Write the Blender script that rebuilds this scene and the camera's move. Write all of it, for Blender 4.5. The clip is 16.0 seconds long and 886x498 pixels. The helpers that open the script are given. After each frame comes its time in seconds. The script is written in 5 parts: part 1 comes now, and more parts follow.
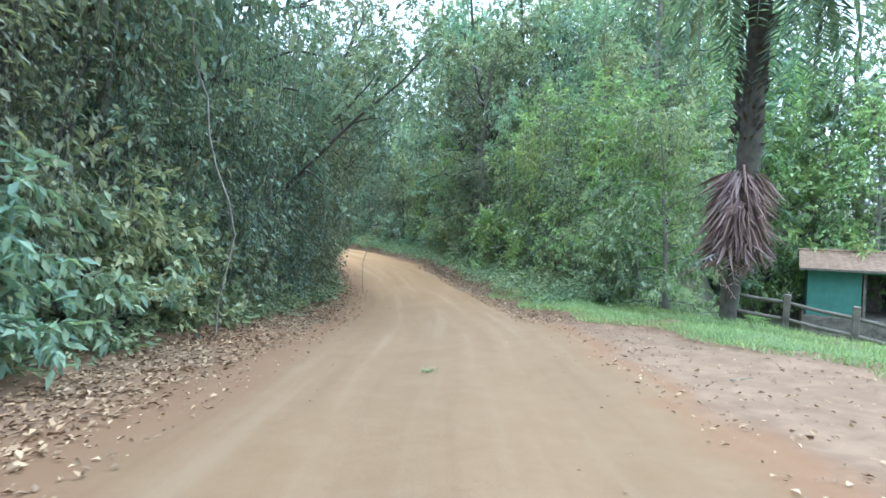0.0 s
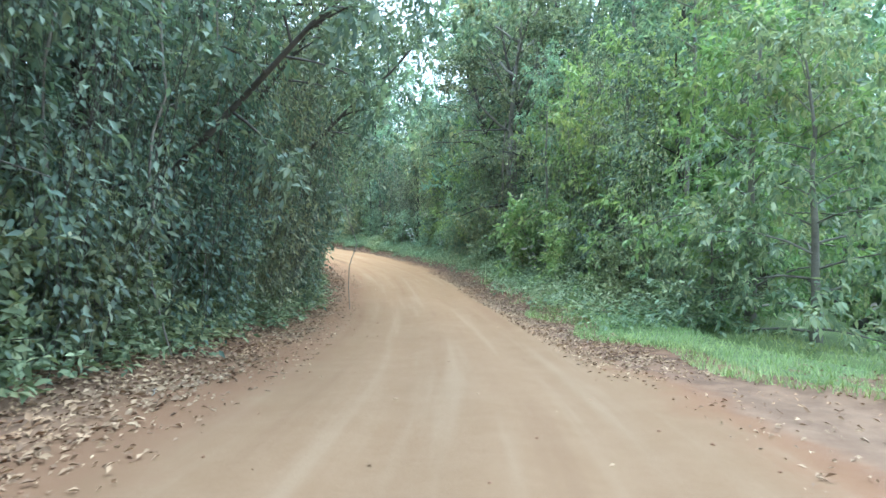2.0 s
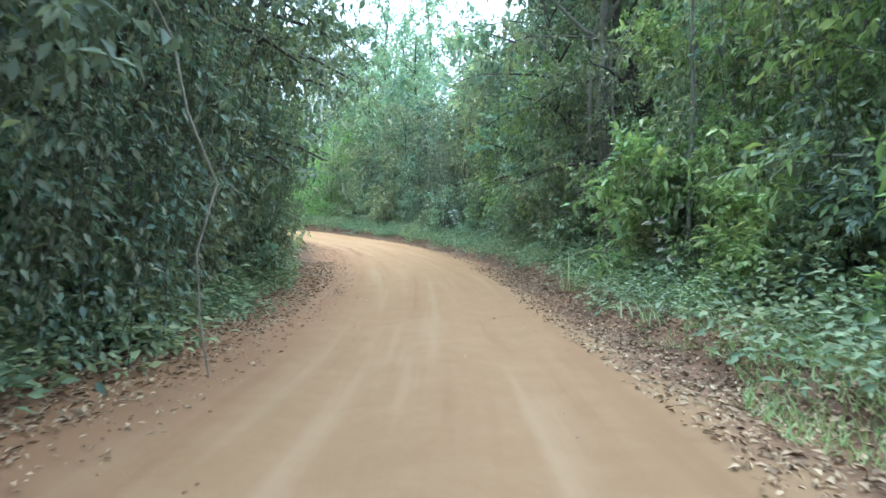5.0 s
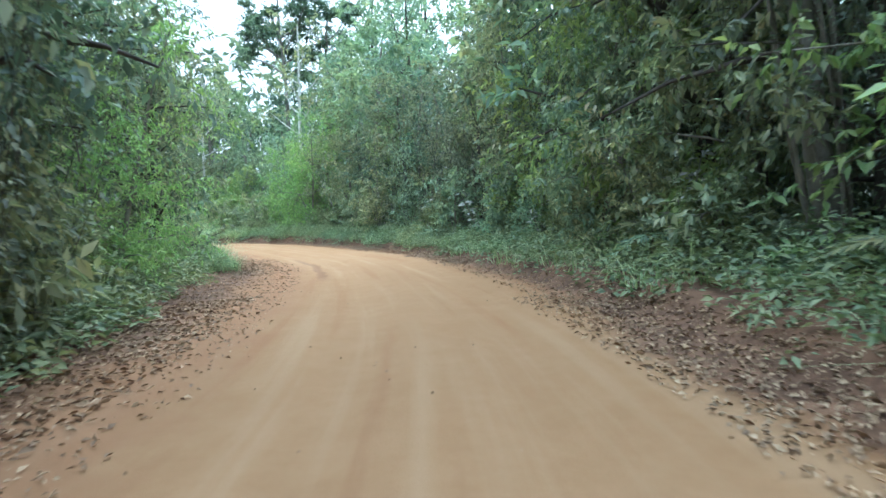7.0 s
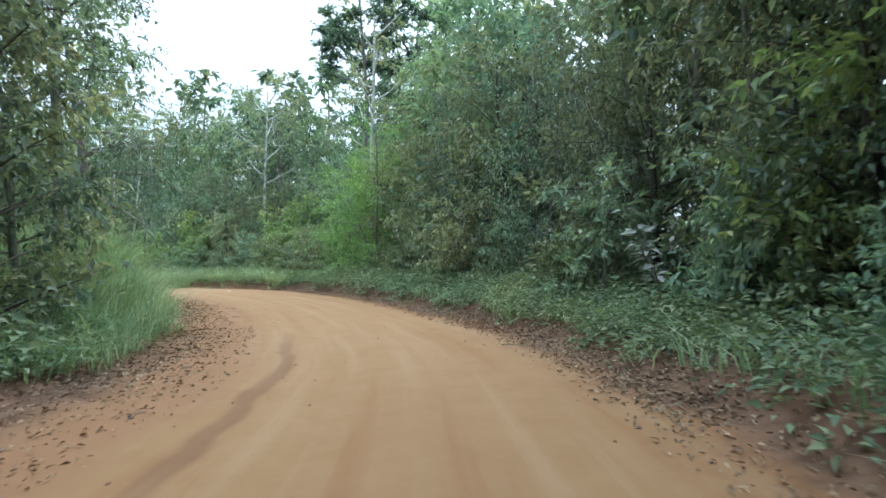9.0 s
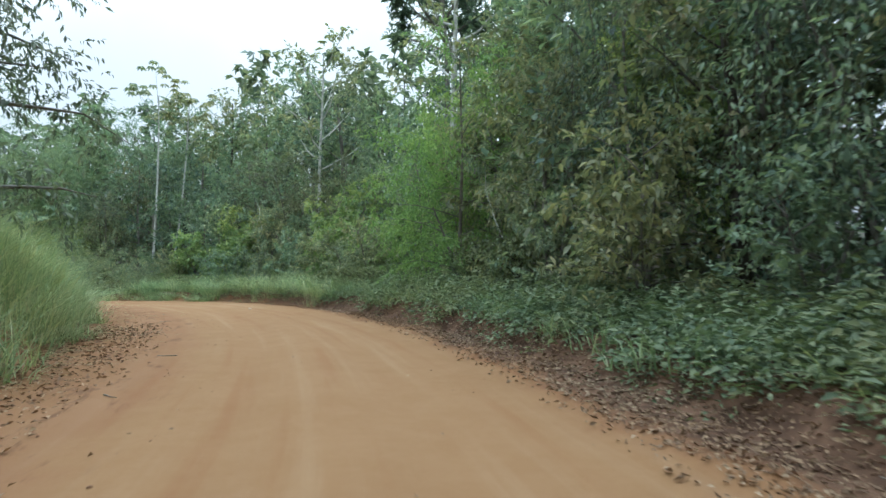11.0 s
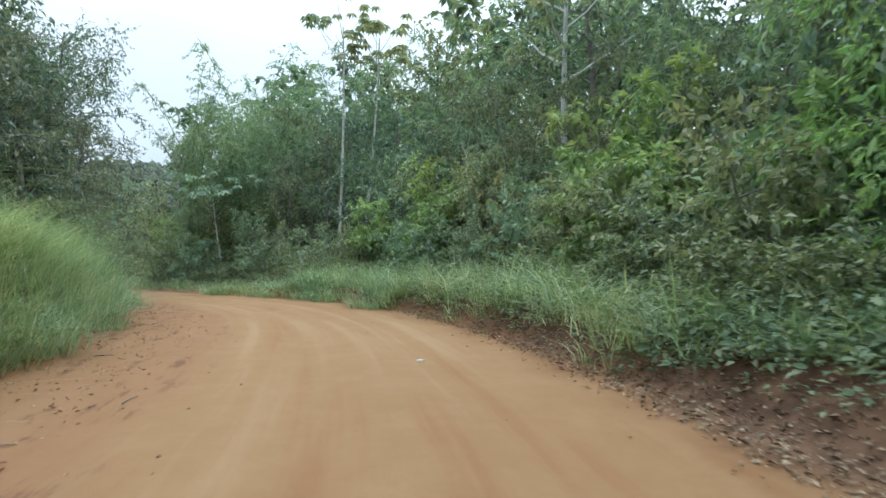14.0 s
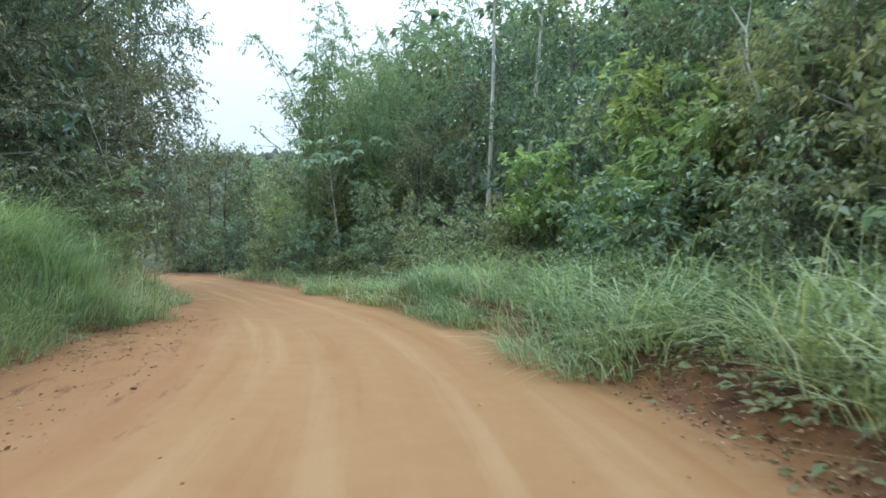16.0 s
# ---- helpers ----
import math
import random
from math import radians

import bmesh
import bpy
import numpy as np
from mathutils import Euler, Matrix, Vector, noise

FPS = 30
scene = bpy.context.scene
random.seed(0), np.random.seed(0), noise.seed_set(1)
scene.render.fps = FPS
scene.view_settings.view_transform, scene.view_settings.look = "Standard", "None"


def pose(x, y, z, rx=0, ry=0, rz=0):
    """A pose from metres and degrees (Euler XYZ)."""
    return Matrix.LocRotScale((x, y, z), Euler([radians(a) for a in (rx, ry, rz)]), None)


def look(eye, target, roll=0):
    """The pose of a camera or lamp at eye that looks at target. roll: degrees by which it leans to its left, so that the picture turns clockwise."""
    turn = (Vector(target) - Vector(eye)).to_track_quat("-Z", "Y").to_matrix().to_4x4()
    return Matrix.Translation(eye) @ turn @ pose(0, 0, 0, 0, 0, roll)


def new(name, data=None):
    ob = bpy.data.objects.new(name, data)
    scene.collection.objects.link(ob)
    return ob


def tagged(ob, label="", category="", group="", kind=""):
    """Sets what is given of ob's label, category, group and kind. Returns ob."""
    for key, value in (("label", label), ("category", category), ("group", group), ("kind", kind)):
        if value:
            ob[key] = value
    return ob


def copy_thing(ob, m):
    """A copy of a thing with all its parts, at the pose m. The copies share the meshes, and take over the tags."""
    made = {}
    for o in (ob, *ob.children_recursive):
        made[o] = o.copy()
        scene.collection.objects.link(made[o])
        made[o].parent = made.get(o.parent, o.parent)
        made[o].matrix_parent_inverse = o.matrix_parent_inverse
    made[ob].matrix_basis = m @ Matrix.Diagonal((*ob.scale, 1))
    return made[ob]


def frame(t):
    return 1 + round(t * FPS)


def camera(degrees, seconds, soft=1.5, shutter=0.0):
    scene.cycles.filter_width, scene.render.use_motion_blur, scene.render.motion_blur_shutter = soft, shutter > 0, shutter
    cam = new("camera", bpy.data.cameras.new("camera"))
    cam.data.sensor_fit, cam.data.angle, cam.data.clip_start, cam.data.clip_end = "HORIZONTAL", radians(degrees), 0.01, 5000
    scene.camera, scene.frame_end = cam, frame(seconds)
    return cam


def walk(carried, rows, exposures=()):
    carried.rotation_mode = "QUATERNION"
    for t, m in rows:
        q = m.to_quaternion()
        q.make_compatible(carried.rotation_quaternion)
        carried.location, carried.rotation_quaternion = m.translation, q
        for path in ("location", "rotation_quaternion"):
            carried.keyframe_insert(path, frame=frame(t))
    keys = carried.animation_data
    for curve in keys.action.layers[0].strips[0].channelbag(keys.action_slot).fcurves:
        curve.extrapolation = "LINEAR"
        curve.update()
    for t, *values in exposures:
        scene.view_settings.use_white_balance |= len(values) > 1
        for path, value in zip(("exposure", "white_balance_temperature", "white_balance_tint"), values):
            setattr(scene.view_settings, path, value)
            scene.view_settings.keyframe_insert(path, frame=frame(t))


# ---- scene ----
cam = camera(73.9, 16.0, soft=1.5, shutter=0.2)
PATH = [  # seconds, x, y, z, tilt, lean, turn
    (0, 0.000, -0.083, 1.144, 86.24, -0.72, 0.27),
    (0.5, 0.007, 1.430, 1.007, 86.22, -1.51, 0.74),
    (1, -0.037, 2.800, 0.868, 86.29, -1.04, 0.94),
    (1.5, -0.033, 4.195, 0.749, 86.73, -1.83, 1.80),
    (2, 0.048, 5.567, 0.620, 86.75, -0.75, 2.29),
    (2.5, 0.148, 6.977, 0.508, 86.65, 0.05, 2.71),
    (3, 0.107, 8.456, 0.402, 86.22, 0.54, 3.04),
    (3.5, 0.117, 10.073, 0.249, 86.08, 0.21, 3.76),
    (4, 0.145, 11.698, 0.103, 86.17, -0.22, 6.23),
    (4.5, 0.017, 13.374, -0.089, 86.12, -0.74, 7.56),
    (7, -1.386, 24.291, -0.778, 86.81, 3.46, 8.84),
    (7.5, -1.996, 27.101, -0.843, 88.23, 1.52, 9.72),
    (8, -2.472, 30.061, -0.789, 90.49, 0.03, 13.42),
    (10.5, -6.839, 42.266, -1.048, 92.76, 3.45, 23.53),
    (11, -8.057, 44.393, -0.874, 92.95, 1.52, 26.48),
    (11.5, -9.385, 46.287, -0.824, 92.91, 1.17, 30.23),
    (12, -10.843, 48.177, -0.847, 92.75, 0.28, 33.03),
    (12.5, -12.354, 49.928, -0.834, 92.56, -0.09, 37.16),
    (13, -13.948, 51.644, -0.742, 92.25, 0.17, 41.61),
    (13.5, -15.726, 53.355, -0.633, 92.11, 0.22, 44.98),
    (14, -17.620, 55.003, -0.574, 91.94, 1.13, 47.34),
    (14.5, -19.660, 56.597, -0.510, 92.00, 2.11, 50.13),
    (15, -21.711, 58.077, -0.515, 92.05, 0.88, 54.39),
    (15.5, -23.782, 59.328, -0.465, 91.39, 0.68, 58.01),
    (16, -25.826, 60.371, -0.392, 90.86, 0.47, 61.81),
]
walk(cam, [(t, pose(*place_and_turn)) for t, *place_and_turn in PATH],
     [(0, 1.2, 4600, 1), (3.5, 1.42, 4600, 1), (4.5, 1.34, 4600, 1), (7, 1.02, 4650, 2), (8, 0.77, 4740, 3), (10.5, 0.05, 5060, 4), (13, 0.02, 5100, 4), (16, 0.16, 5100, 4)])

# ---- sky and light: bright overcast ----
SUN_EL, SUN_AZ = radians(68), radians(20)
world = bpy.data.worlds.new("overcast_sky")
scene.world = world
world.use_nodes = True
wn, wl = world.node_tree.nodes, world.node_tree.links
wn.clear()
w_out = wn.new("ShaderNodeOutputWorld")
w_bg = wn.new("ShaderNodeBackground")
w_sky = wn.new("ShaderNodeTexSky")
w_sky.sky_type = "NISHITA"
w_sky.sun_disc = False
w_sky.sun_elevation, w_sky.sun_rotation = SUN_EL, SUN_AZ
w_sky.air_density, w_sky.dust_density, w_sky.ozone_density = 1.0, 6.0, 1.0
w_hsv = wn.new("ShaderNodeHueSaturation")
w_hsv.inputs["Saturation"].default_value = 0.18
w_hsv.inputs["Value"].default_value = 1.0
w_mix = wn.new("ShaderNodeMix")
w_mix.data_type = "RGBA"
w_mix.inputs[0].default_value = 0.85
# overcast sky: brighter overhead than at the horizon, with faint cloud
w_co = wn.new("ShaderNodeTexCoord")
w_sep = wn.new("ShaderNodeSeparateXYZ")
w_cloud = wn.new("ShaderNodeTexNoise")
w_cloud.inputs["Scale"].default_value, w_cloud.inputs["Detail"].default_value = 2.2, 5
w_ramp = wn.new("ShaderNodeMapRange")
w_ramp.inputs[1].default_value, w_ramp.inputs[2].default_value = 0.0, 1.0
w_ramp.inputs[3].default_value, w_ramp.inputs[4].default_value = 3.4, 15.0
w_amt = wn.new("ShaderNodeMapRange")
w_amt.inputs[1].default_value, w_amt.inputs[2].default_value = 0.3, 0.7
w_amt.inputs[3].default_value, w_amt.inputs[4].default_value = 0.84, 1.14
w_mul = wn.new("ShaderNodeMath")
w_mul.operation = "MULTIPLY"
w_tint = wn.new("ShaderNodeMix")
w_tint.data_type, w_tint.blend_type = "RGBA", "MULTIPLY"
w_tint.inputs[0].default_value = 1.0
w_tint.inputs[7].default_value = (1.0, 0.98, 0.92, 1)
wl.new(w_co.outputs["Generated"], w_sep.inputs[0])
wl.new(w_co.outputs["Generated"], w_cloud.inputs["Vector"])
w_rise = wn.new("ShaderNodeMath")
w_rise.operation = "POWER"
w_rise.inputs[1].default_value = 1.35
wl.new(w_sep.outputs[2], w_rise.inputs[0])
wl.new(w_rise.outputs[0], w_ramp.inputs[0])
wl.new(w_cloud.outputs[0], w_amt.inputs[0])
wl.new(w_ramp.outputs[0], w_mul.inputs[0])
wl.new(w_amt.outputs[0], w_mul.inputs[1])
wl.new(w_mul.outputs[0], w_tint.inputs[6])
wl.new(w_tint.outputs[2], w_mix.inputs[7])
wl.new(w_sky.outputs[0], w_hsv.inputs["Color"])
wl.new(w_hsv.outputs[0], w_mix.inputs[6])
wl.new(w_mix.outputs[2], w_bg.inputs["Color"])
w_bg.inputs["Strength"].default_value = 0.2
wl.new(w_bg.outputs[0], w_out.inputs["Surface"])
sun = new("sun", bpy.data.lights.new("sun", "SUN"))
sun.data.energy, sun.data.angle, sun.data.color = 0.9, radians(25), (1.0, 0.97, 0.92)
sun.matrix_basis = look((math.sin(SUN_AZ) * math.cos(SUN_EL), math.cos(SUN_AZ) * math.cos(SUN_EL), math.sin(SUN_EL)), (0, 0, 0))


# ---- materials ----
def material(name):
    m = bpy.data.materials.new(name)
    m.use_nodes = True
    return m, m.node_tree.nodes, m.node_tree.links, m.node_tree.nodes["Principled BSDF"]


def ramp_of(nodes, stops):
    r = nodes.new("ShaderNodeValToRGB")
    while len(r.color_ramp.elements) < len(stops):
        r.color_ramp.elements.new(0.5)
    for e, (p, c) in zip(r.color_ramp.elements, stops):
        e.position, e.color = p, (*c, 1)
    return r


def noise_of(nodes, links, scale, detail=4, rough=0.6, coord="Object"):
    tc = nodes.new("ShaderNodeTexCoord")
    n = nodes.new("ShaderNodeTexNoise")
    n.inputs["Scale"].default_value, n.inputs["Detail"].default_value, n.inputs["Roughness"].default_value = scale, detail, rough
    links.new(tc.outputs[coord], n.inputs["Vector"])
    return n


def leaf_material(name, stops, gloss=0.55, through_light=0.32, object_shift=0.25, hue_by_plant=0.6):
    """Leaves: colour by leaf, by clump and by plant, soft gloss, some light coming through."""
    m, nodes, links, bsdf = material(name)

    def math_node(op, a, b=None, c=None):
        n = nodes.new("ShaderNodeMath")
        n.operation = op
        for i, v in enumerate((a, b, c)):
            if isinstance(v, (int, float)):
                n.inputs[i].default_value = v
            elif v is not None:
                links.new(v, n.inputs[i])
        return n.outputs[0]

    geo = nodes.new("ShaderNodeNewGeometry")
    info = nodes.new("ShaderNodeObjectInfo")
    big = noise_of(nodes, links, 0.9, 2)
    wide = noise_of(nodes, links, 0.33, 2)
    shade = math_node("MULTIPLY_ADD", info.outputs["Random"], object_shift, geo.outputs["Random Per Island"])
    shade = math_node("MULTIPLY_ADD", big.outputs[0], 0.5, shade)
    r = ramp_of(nodes, stops)
    links.new(math_node("MULTIPLY", shade, 1 / (1.5 + object_shift)), r.inputs[0])
    # olive plants beside bluish ones
    other = math_node("FRACT", math_node("MULTIPLY", info.outputs["Random"], 13.7))
    hue = math_node("MULTIPLY_ADD", wide.outputs[0], 1.1, -0.3 + 0.5 * (0.6 - hue_by_plant))
    hue = math_node("MULTIPLY_ADD", math_node("SUBTRACT", other, 0.25), hue_by_plant, hue)
    tint = ramp_of(nodes, [(0.1, (1.36, 1.1, 1.14)), (0.5, (1.14, 1.13, 1.34)), (0.9, (0.94, 1.1, 1.48))])
    links.new(hue, tint.inputs[0])
    mul = nodes.new("ShaderNodeMix")
    mul.data_type, mul.blend_type = "RGBA", "MULTIPLY"
    mul.inputs[0].default_value = 1.0
    links.new(r.outputs[0], mul.inputs[6])
    links.new(tint.outputs[0], mul.inputs[7])
    colour = mul.outputs[2]
    links.new(colour, bsdf.inputs["Base Color"])
    bsdf.inputs["Roughness"].default_value = gloss
    bsdf.inputs["Specular IOR Level"].default_value = 0.28
    tr = nodes.new("ShaderNodeBsdfTranslucent")
    warm = nodes.new("ShaderNodeMix")
    warm.data_type, warm.blend_type = "RGBA", "MULTIPLY"
    warm.inputs[0].default_value = 1.0
    links.new(colour, warm.inputs[6])
    warm.inputs[7].default_value = (1.45, 1.5, 0.85, 1)
    links.new(warm.outputs[2], tr.inputs["Color"])
    mix = nodes.new("ShaderNodeMixShader")
    mix.inputs[0].default_value = through_light
    links.new(bsdf.outputs[0], mix.inputs[1])
    links.new(tr.outputs[0], mix.inputs[2])
    links.new(mix.outputs[0], nodes["Material Output"].inputs["Surface"])
    return m


def plain_material(name, a, b, scale=6, rough=0.85, bump=0.3, fine=60):
    m, nodes, links, bsdf = material(name)
    n = noise_of(nodes, links, scale, 6, 0.65)
    r = ramp_of(nodes, [(0.3, a), (0.7, b)])
    links.new(n.outputs[0], r.inputs[0])
    links.new(r.outputs[0], bsdf.inputs["Base Color"])
    bsdf.inputs["Roughness"].default_value = rough
    f = noise_of(nodes, links, fine, 4)
    bp = nodes.new("ShaderNodeBump")
    bp.inputs["Strength"].default_value, bp.inputs["Distance"].default_value = bump, 0.02
    links.new(f.outputs[0], bp.inputs["Height"])
    links.new(bp.outputs[0], bsdf.inputs["Normal"])
    return m


LEAF_DARK = leaf_material("leaf_dark", [(0.1, (0.066, 0.093, 0.066)), (0.5, (0.137, 0.185, 0.119)), (0.8, (0.234, 0.284, 0.165)), (0.97, (0.40, 0.35, 0.235))])
LEAF_MID = leaf_material("leaf_mid", [(0.1, (0.12, 0.17, 0.112)), (0.5, (0.222, 0.292, 0.172)), (0.85, (0.372, 0.425, 0.23)), (1.0, (0.6, 0.47, 0.33))])
LEAF_LIGHT = leaf_material("leaf_light", [(0.1, (0.112, 0.198, 0.072)), (0.5, (0.226, 0.344, 0.109)), (0.9, (0.360, 0.468, 0.169)), (1.0, (0.473, 0.478, 0.217))], 0.5, 0.4, 0.25, 0.2)
LEAF_YELLOW = leaf_material("leaf_yellow_green", [(0.1, (0.121, 0.184, 0.072)), (0.45, (0.220, 0.302, 0.108)), (0.8, (0.352, 0.410, 0.157)), (1.0, (0.528, 0.475, 0.272))], 0.5, 0.35, 0.25, 0.2)
LEAF_SMALL = leaf_material("leaf_undergrowth", [(0.1, (0.077, 0.106, 0.056)), (0.5, (0.173, 0.212, 0.096)), (0.85, (0.299, 0.318, 0.149)), (1.0, (0.501, 0.371, 0.251))], 0.6, 0.25, 0.2, 0.2)
LEAF_SILVER = leaf_material("leaf_silver", [(0.1, (0.2, 0.25, 0.19)), (0.6, (0.42, 0.45, 0.38)), (1.0, (0.62, 0.62, 0.54))], 0.5, 0.15)
LEAF_BAMBOO = leaf_material("leaf_bamboo", [(0.1, (0.125, 0.182, 0.112)), (0.5, (0.215, 0.285, 0.162)), (0.9, (0.32, 0.375, 0.215)), (1.0, (0.42, 0.39, 0.24))], 0.55, 0.4, 0.25, 0.25)
LEAF_FAR = leaf_material("leaf_far_woods", [(0.1, (0.046, 0.068, 0.045)), (0.6, (0.068, 0.099, 0.060)), (1.0, (0.105, 0.136, 0.084))], 0.8, 0.0)
LEAF_OLIVE = leaf_material("leaf_olive", [(0.1, (0.080, 0.102, 0.066)), (0.5, (0.158, 0.194, 0.125)), (0.85, (0.252, 0.286, 0.19)), (1.0, (0.38, 0.36, 0.26))], 0.5, 0.3)
GRASS_TALL = leaf_material("grass_tall", [(0.05, (0.115, 0.175, 0.075)), (0.45, (0.25, 0.325, 0.15)), (0.8, (0.43, 0.47, 0.24)), (1.0, (0.74, 0.62, 0.40))], 0.6, 0.3, 0.0, 0.0)
GRASS_LAWN = leaf_material("grass_lawn", [(0.05, (0.12, 0.17, 0.058)), (0.5, (0.22, 0.28, 0.092)), (0.9, (0.325, 0.36, 0.125)), (1.0, (0.5, 0.4, 0.2))], 0.6, 0.25, 0.0, 0.0)
LITTER = leaf_material("dead_leaves", [(0.05, (0.10, 0.063, 0.034)), (0.3, (0.18, 0.118, 0.058)), (0.6, (0.28, 0.19, 0.092)), (0.95, (0.46, 0.34, 0.175))], 0.8, 0.0, 0.0, 0.0)
FROND_DEAD = leaf_material("dead_frond", [(0.1, (0.12, 0.092, 0.08)), (0.55, (0.27, 0.215, 0.185)), (1.0, (0.58, 0.48, 0.42))], 0.8, 0.1)
BARK_DARK = plain_material("bark_dark", (0.035, 0.03, 0.025), (0.11, 0.095, 0.075), 5, 0.9, 0.6, 40)
BARK_GREY = plain_material("bark_grey", (0.11, 0.1, 0.08), (0.27, 0.25, 0.21), 4, 0.85, 0.5, 40)
BARK_PALE = plain_material("bark_pale", (0.27, 0.27, 0.23), (0.72, 0.71, 0.65), 3, 0.7, 0.3, 30)
CULM = plain_material("bamboo_culm", (0.1, 0.16, 0.05), (0.22, 0.26, 0.1), 3, 0.5, 0.1, 20)
VINE = plain_material("vine_stem", (0.12, 0.105, 0.085), (0.3, 0.27, 0.22), 5, 0.85, 0.3, 40)
SOIL = plain_material("forest_soil", (0.03, 0.034, 0.016), (0.085, 0.07, 0.038), 1.4, 0.95, 0.8, 9)
TEAL = plain_material("teal_paint", (0.06, 0.15, 0.125), (0.09, 0.22, 0.18), 2.5, 0.7, 0.1, 40)
ROOF_TILE = plain_material("clay_roof_tile", (0.17, 0.105, 0.07), (0.33, 0.22, 0.15), 3, 0.85, 0.3, 30)
WOOD_OLD = plain_material("weathered_wood", (0.07, 0.06, 0.05), (0.2, 0.17, 0.14), 4, 0.9, 0.5, 30)
WOOD_DARK = plain_material("dark_opening", (0.02, 0.018, 0.018), (0.045, 0.04, 0.04), 4, 0.8, 0.2, 30)
WHITE_TRIM = plain_material("white_trim", (0.6, 0.58, 0.55), (0.8, 0.78, 0.75), 4, 0.7, 0.1, 30)
PAPER = plain_material("crumpled_paper", (0.75, 0.68, 0.6), (0.85, 0.82, 0.78), 10, 0.8, 0.3, 30)


def road_material():
    """Packed sandy clay: pale ruts, redder shoulders, brown soil with leaf crumbs at the sides. UV holds metres along and across."""
    m, nodes, links, bsdf = material("sandy_clay_road")
    uv = nodes.new("ShaderNodeUVMap")
    uv.uv_map = "along_across"
    sep = nodes.new("ShaderNodeSeparateXYZ")
    links.new(uv.outputs[0], sep.inputs[0])

    def math_node(op, a, b=None, c=None):
        n = nodes.new("ShaderNodeMath")
        n.operation = op
        for i, v in enumerate((a, b, c)):
            if v is None:
                continue
            if isinstance(v, (int, float)):
                n.inputs[i].default_value = v
            else:
                links.new(v, n.inputs[i])
        return n.outputs[0]

    def smooth(v, lo, hi):
        n = nodes.new("ShaderNodeMapRange")
        n.interpolation_type = "SMOOTHSTEP"
        links.new(v, n.inputs[0])
        n.inputs[1].default_value, n.inputs[2].default_value = lo, hi
        return n.outputs[0]

    def blend(f, a, b):
        n = nodes.new("ShaderNodeMix")
        n.data_type = "RGBA"
        for i, v in ((0, f), (6, a), (7, b)):
            if isinstance(v, tuple):
                n.inputs[i].default_value = (*v, 1)
            elif isinstance(v, float):
                n.inputs[i].default_value = v
            else:
                links.new(v, n.inputs[i])
        return n.outputs[2]

    along, across = sep.outputs[0], sep.outputs[1]
    edge = noise_of(nodes, links, 0.8, 6, 0.7)
    wob = math_node("MULTIPLY_ADD", edge.outputs[0], 1.6, -0.8)
    off = math_node("ADD", across, wob)
    # greyer clay on the first stretch, its colours also darkened for the tree shade
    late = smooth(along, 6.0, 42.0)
    grain = noise_of(nodes, links, 2.2, 8, 0.7)
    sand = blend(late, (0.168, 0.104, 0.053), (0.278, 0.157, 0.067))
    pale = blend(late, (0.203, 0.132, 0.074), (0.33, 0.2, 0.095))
    c = blend(math_node("MULTIPLY", smooth(grain.outputs[0], 0.3, 0.75), 0.55), sand, pale)
    streak_uv = nodes.new("ShaderNodeMapping")
    links.new(uv.outputs[0], streak_uv.inputs[0])
    streak_uv.inputs["Scale"].default_value = (0.12, 2.6, 1)
    st = nodes.new("ShaderNodeTexNoise")
    st.inputs["Scale"].default_value, st.inputs["Detail"].default_value = 1.0, 5
    links.new(streak_uv.outputs[0], st.inputs["Vector"])
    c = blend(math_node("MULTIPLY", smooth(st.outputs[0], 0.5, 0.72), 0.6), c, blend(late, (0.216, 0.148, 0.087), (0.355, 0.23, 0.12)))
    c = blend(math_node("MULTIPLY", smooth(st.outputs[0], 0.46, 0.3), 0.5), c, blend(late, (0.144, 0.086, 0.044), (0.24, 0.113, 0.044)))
    red = (0.169, 0.0652, 0.0266)
    c = blend(math_node("MULTIPLY", smooth(off, 1.7, 2.5), 0.5), c, red)
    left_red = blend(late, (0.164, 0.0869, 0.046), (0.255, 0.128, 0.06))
    c = blend(math_node("MULTIPLY", smooth(off, -1.5, -2.3), 0.6), c, left_red)
    bend_ = noise_of(nodes, links, 0.5, 2)
    groove = math_node("ABSOLUTE", math_node("ADD", math_node("MULTIPLY_ADD", bend_.outputs[0], 0.5, 1.15), across))
    groove = math_node("MULTIPLY", smooth(groove, 0.16, 0.05), math_node("MULTIPLY", smooth(along, 38.0, 40.0), smooth(along, 49.0, 46.0)))
    c = blend(math_node("MULTIPLY", groove, 0.55), c, (0.15, 0.07, 0.034))
    soil = blend(smooth(along, 9.0, 15.0), blend(smooth(grain.outputs[0], 0.35, 0.65), (0.152, 0.0946, 0.0572), (0.216, 0.14, 0.0857)), blend(smooth(grain.outputs[0], 0.4, 0.6), (0.085, 0.047, 0.027), (0.175, 0.1, 0.058)))
    verge = math_node("MULTIPLY_ADD", math_node("MULTIPLY", smooth(along, 11.0, 15.0), smooth(along, 34.0, 29.0)), 0.5, off)
    c = blend(smooth(verge, 2.15, 2.65), c, soil)
    c = blend(math_node("MULTIPLY", smooth(off, -2.7, -3.7), smooth(along, 50.0, 44.0)), c, soil)
    scrape_uv = nodes.new("ShaderNodeMapping")
    links.new(uv.outputs[0], scrape_uv.inputs[0])
    scrape_uv.inputs["Scale"].default_value = (0.9, 3.2, 1)
    scrape_uv.inputs["Rotation"].default_value = (0, 0, 0.12)
    sp = nodes.new("ShaderNodeTexNoise")
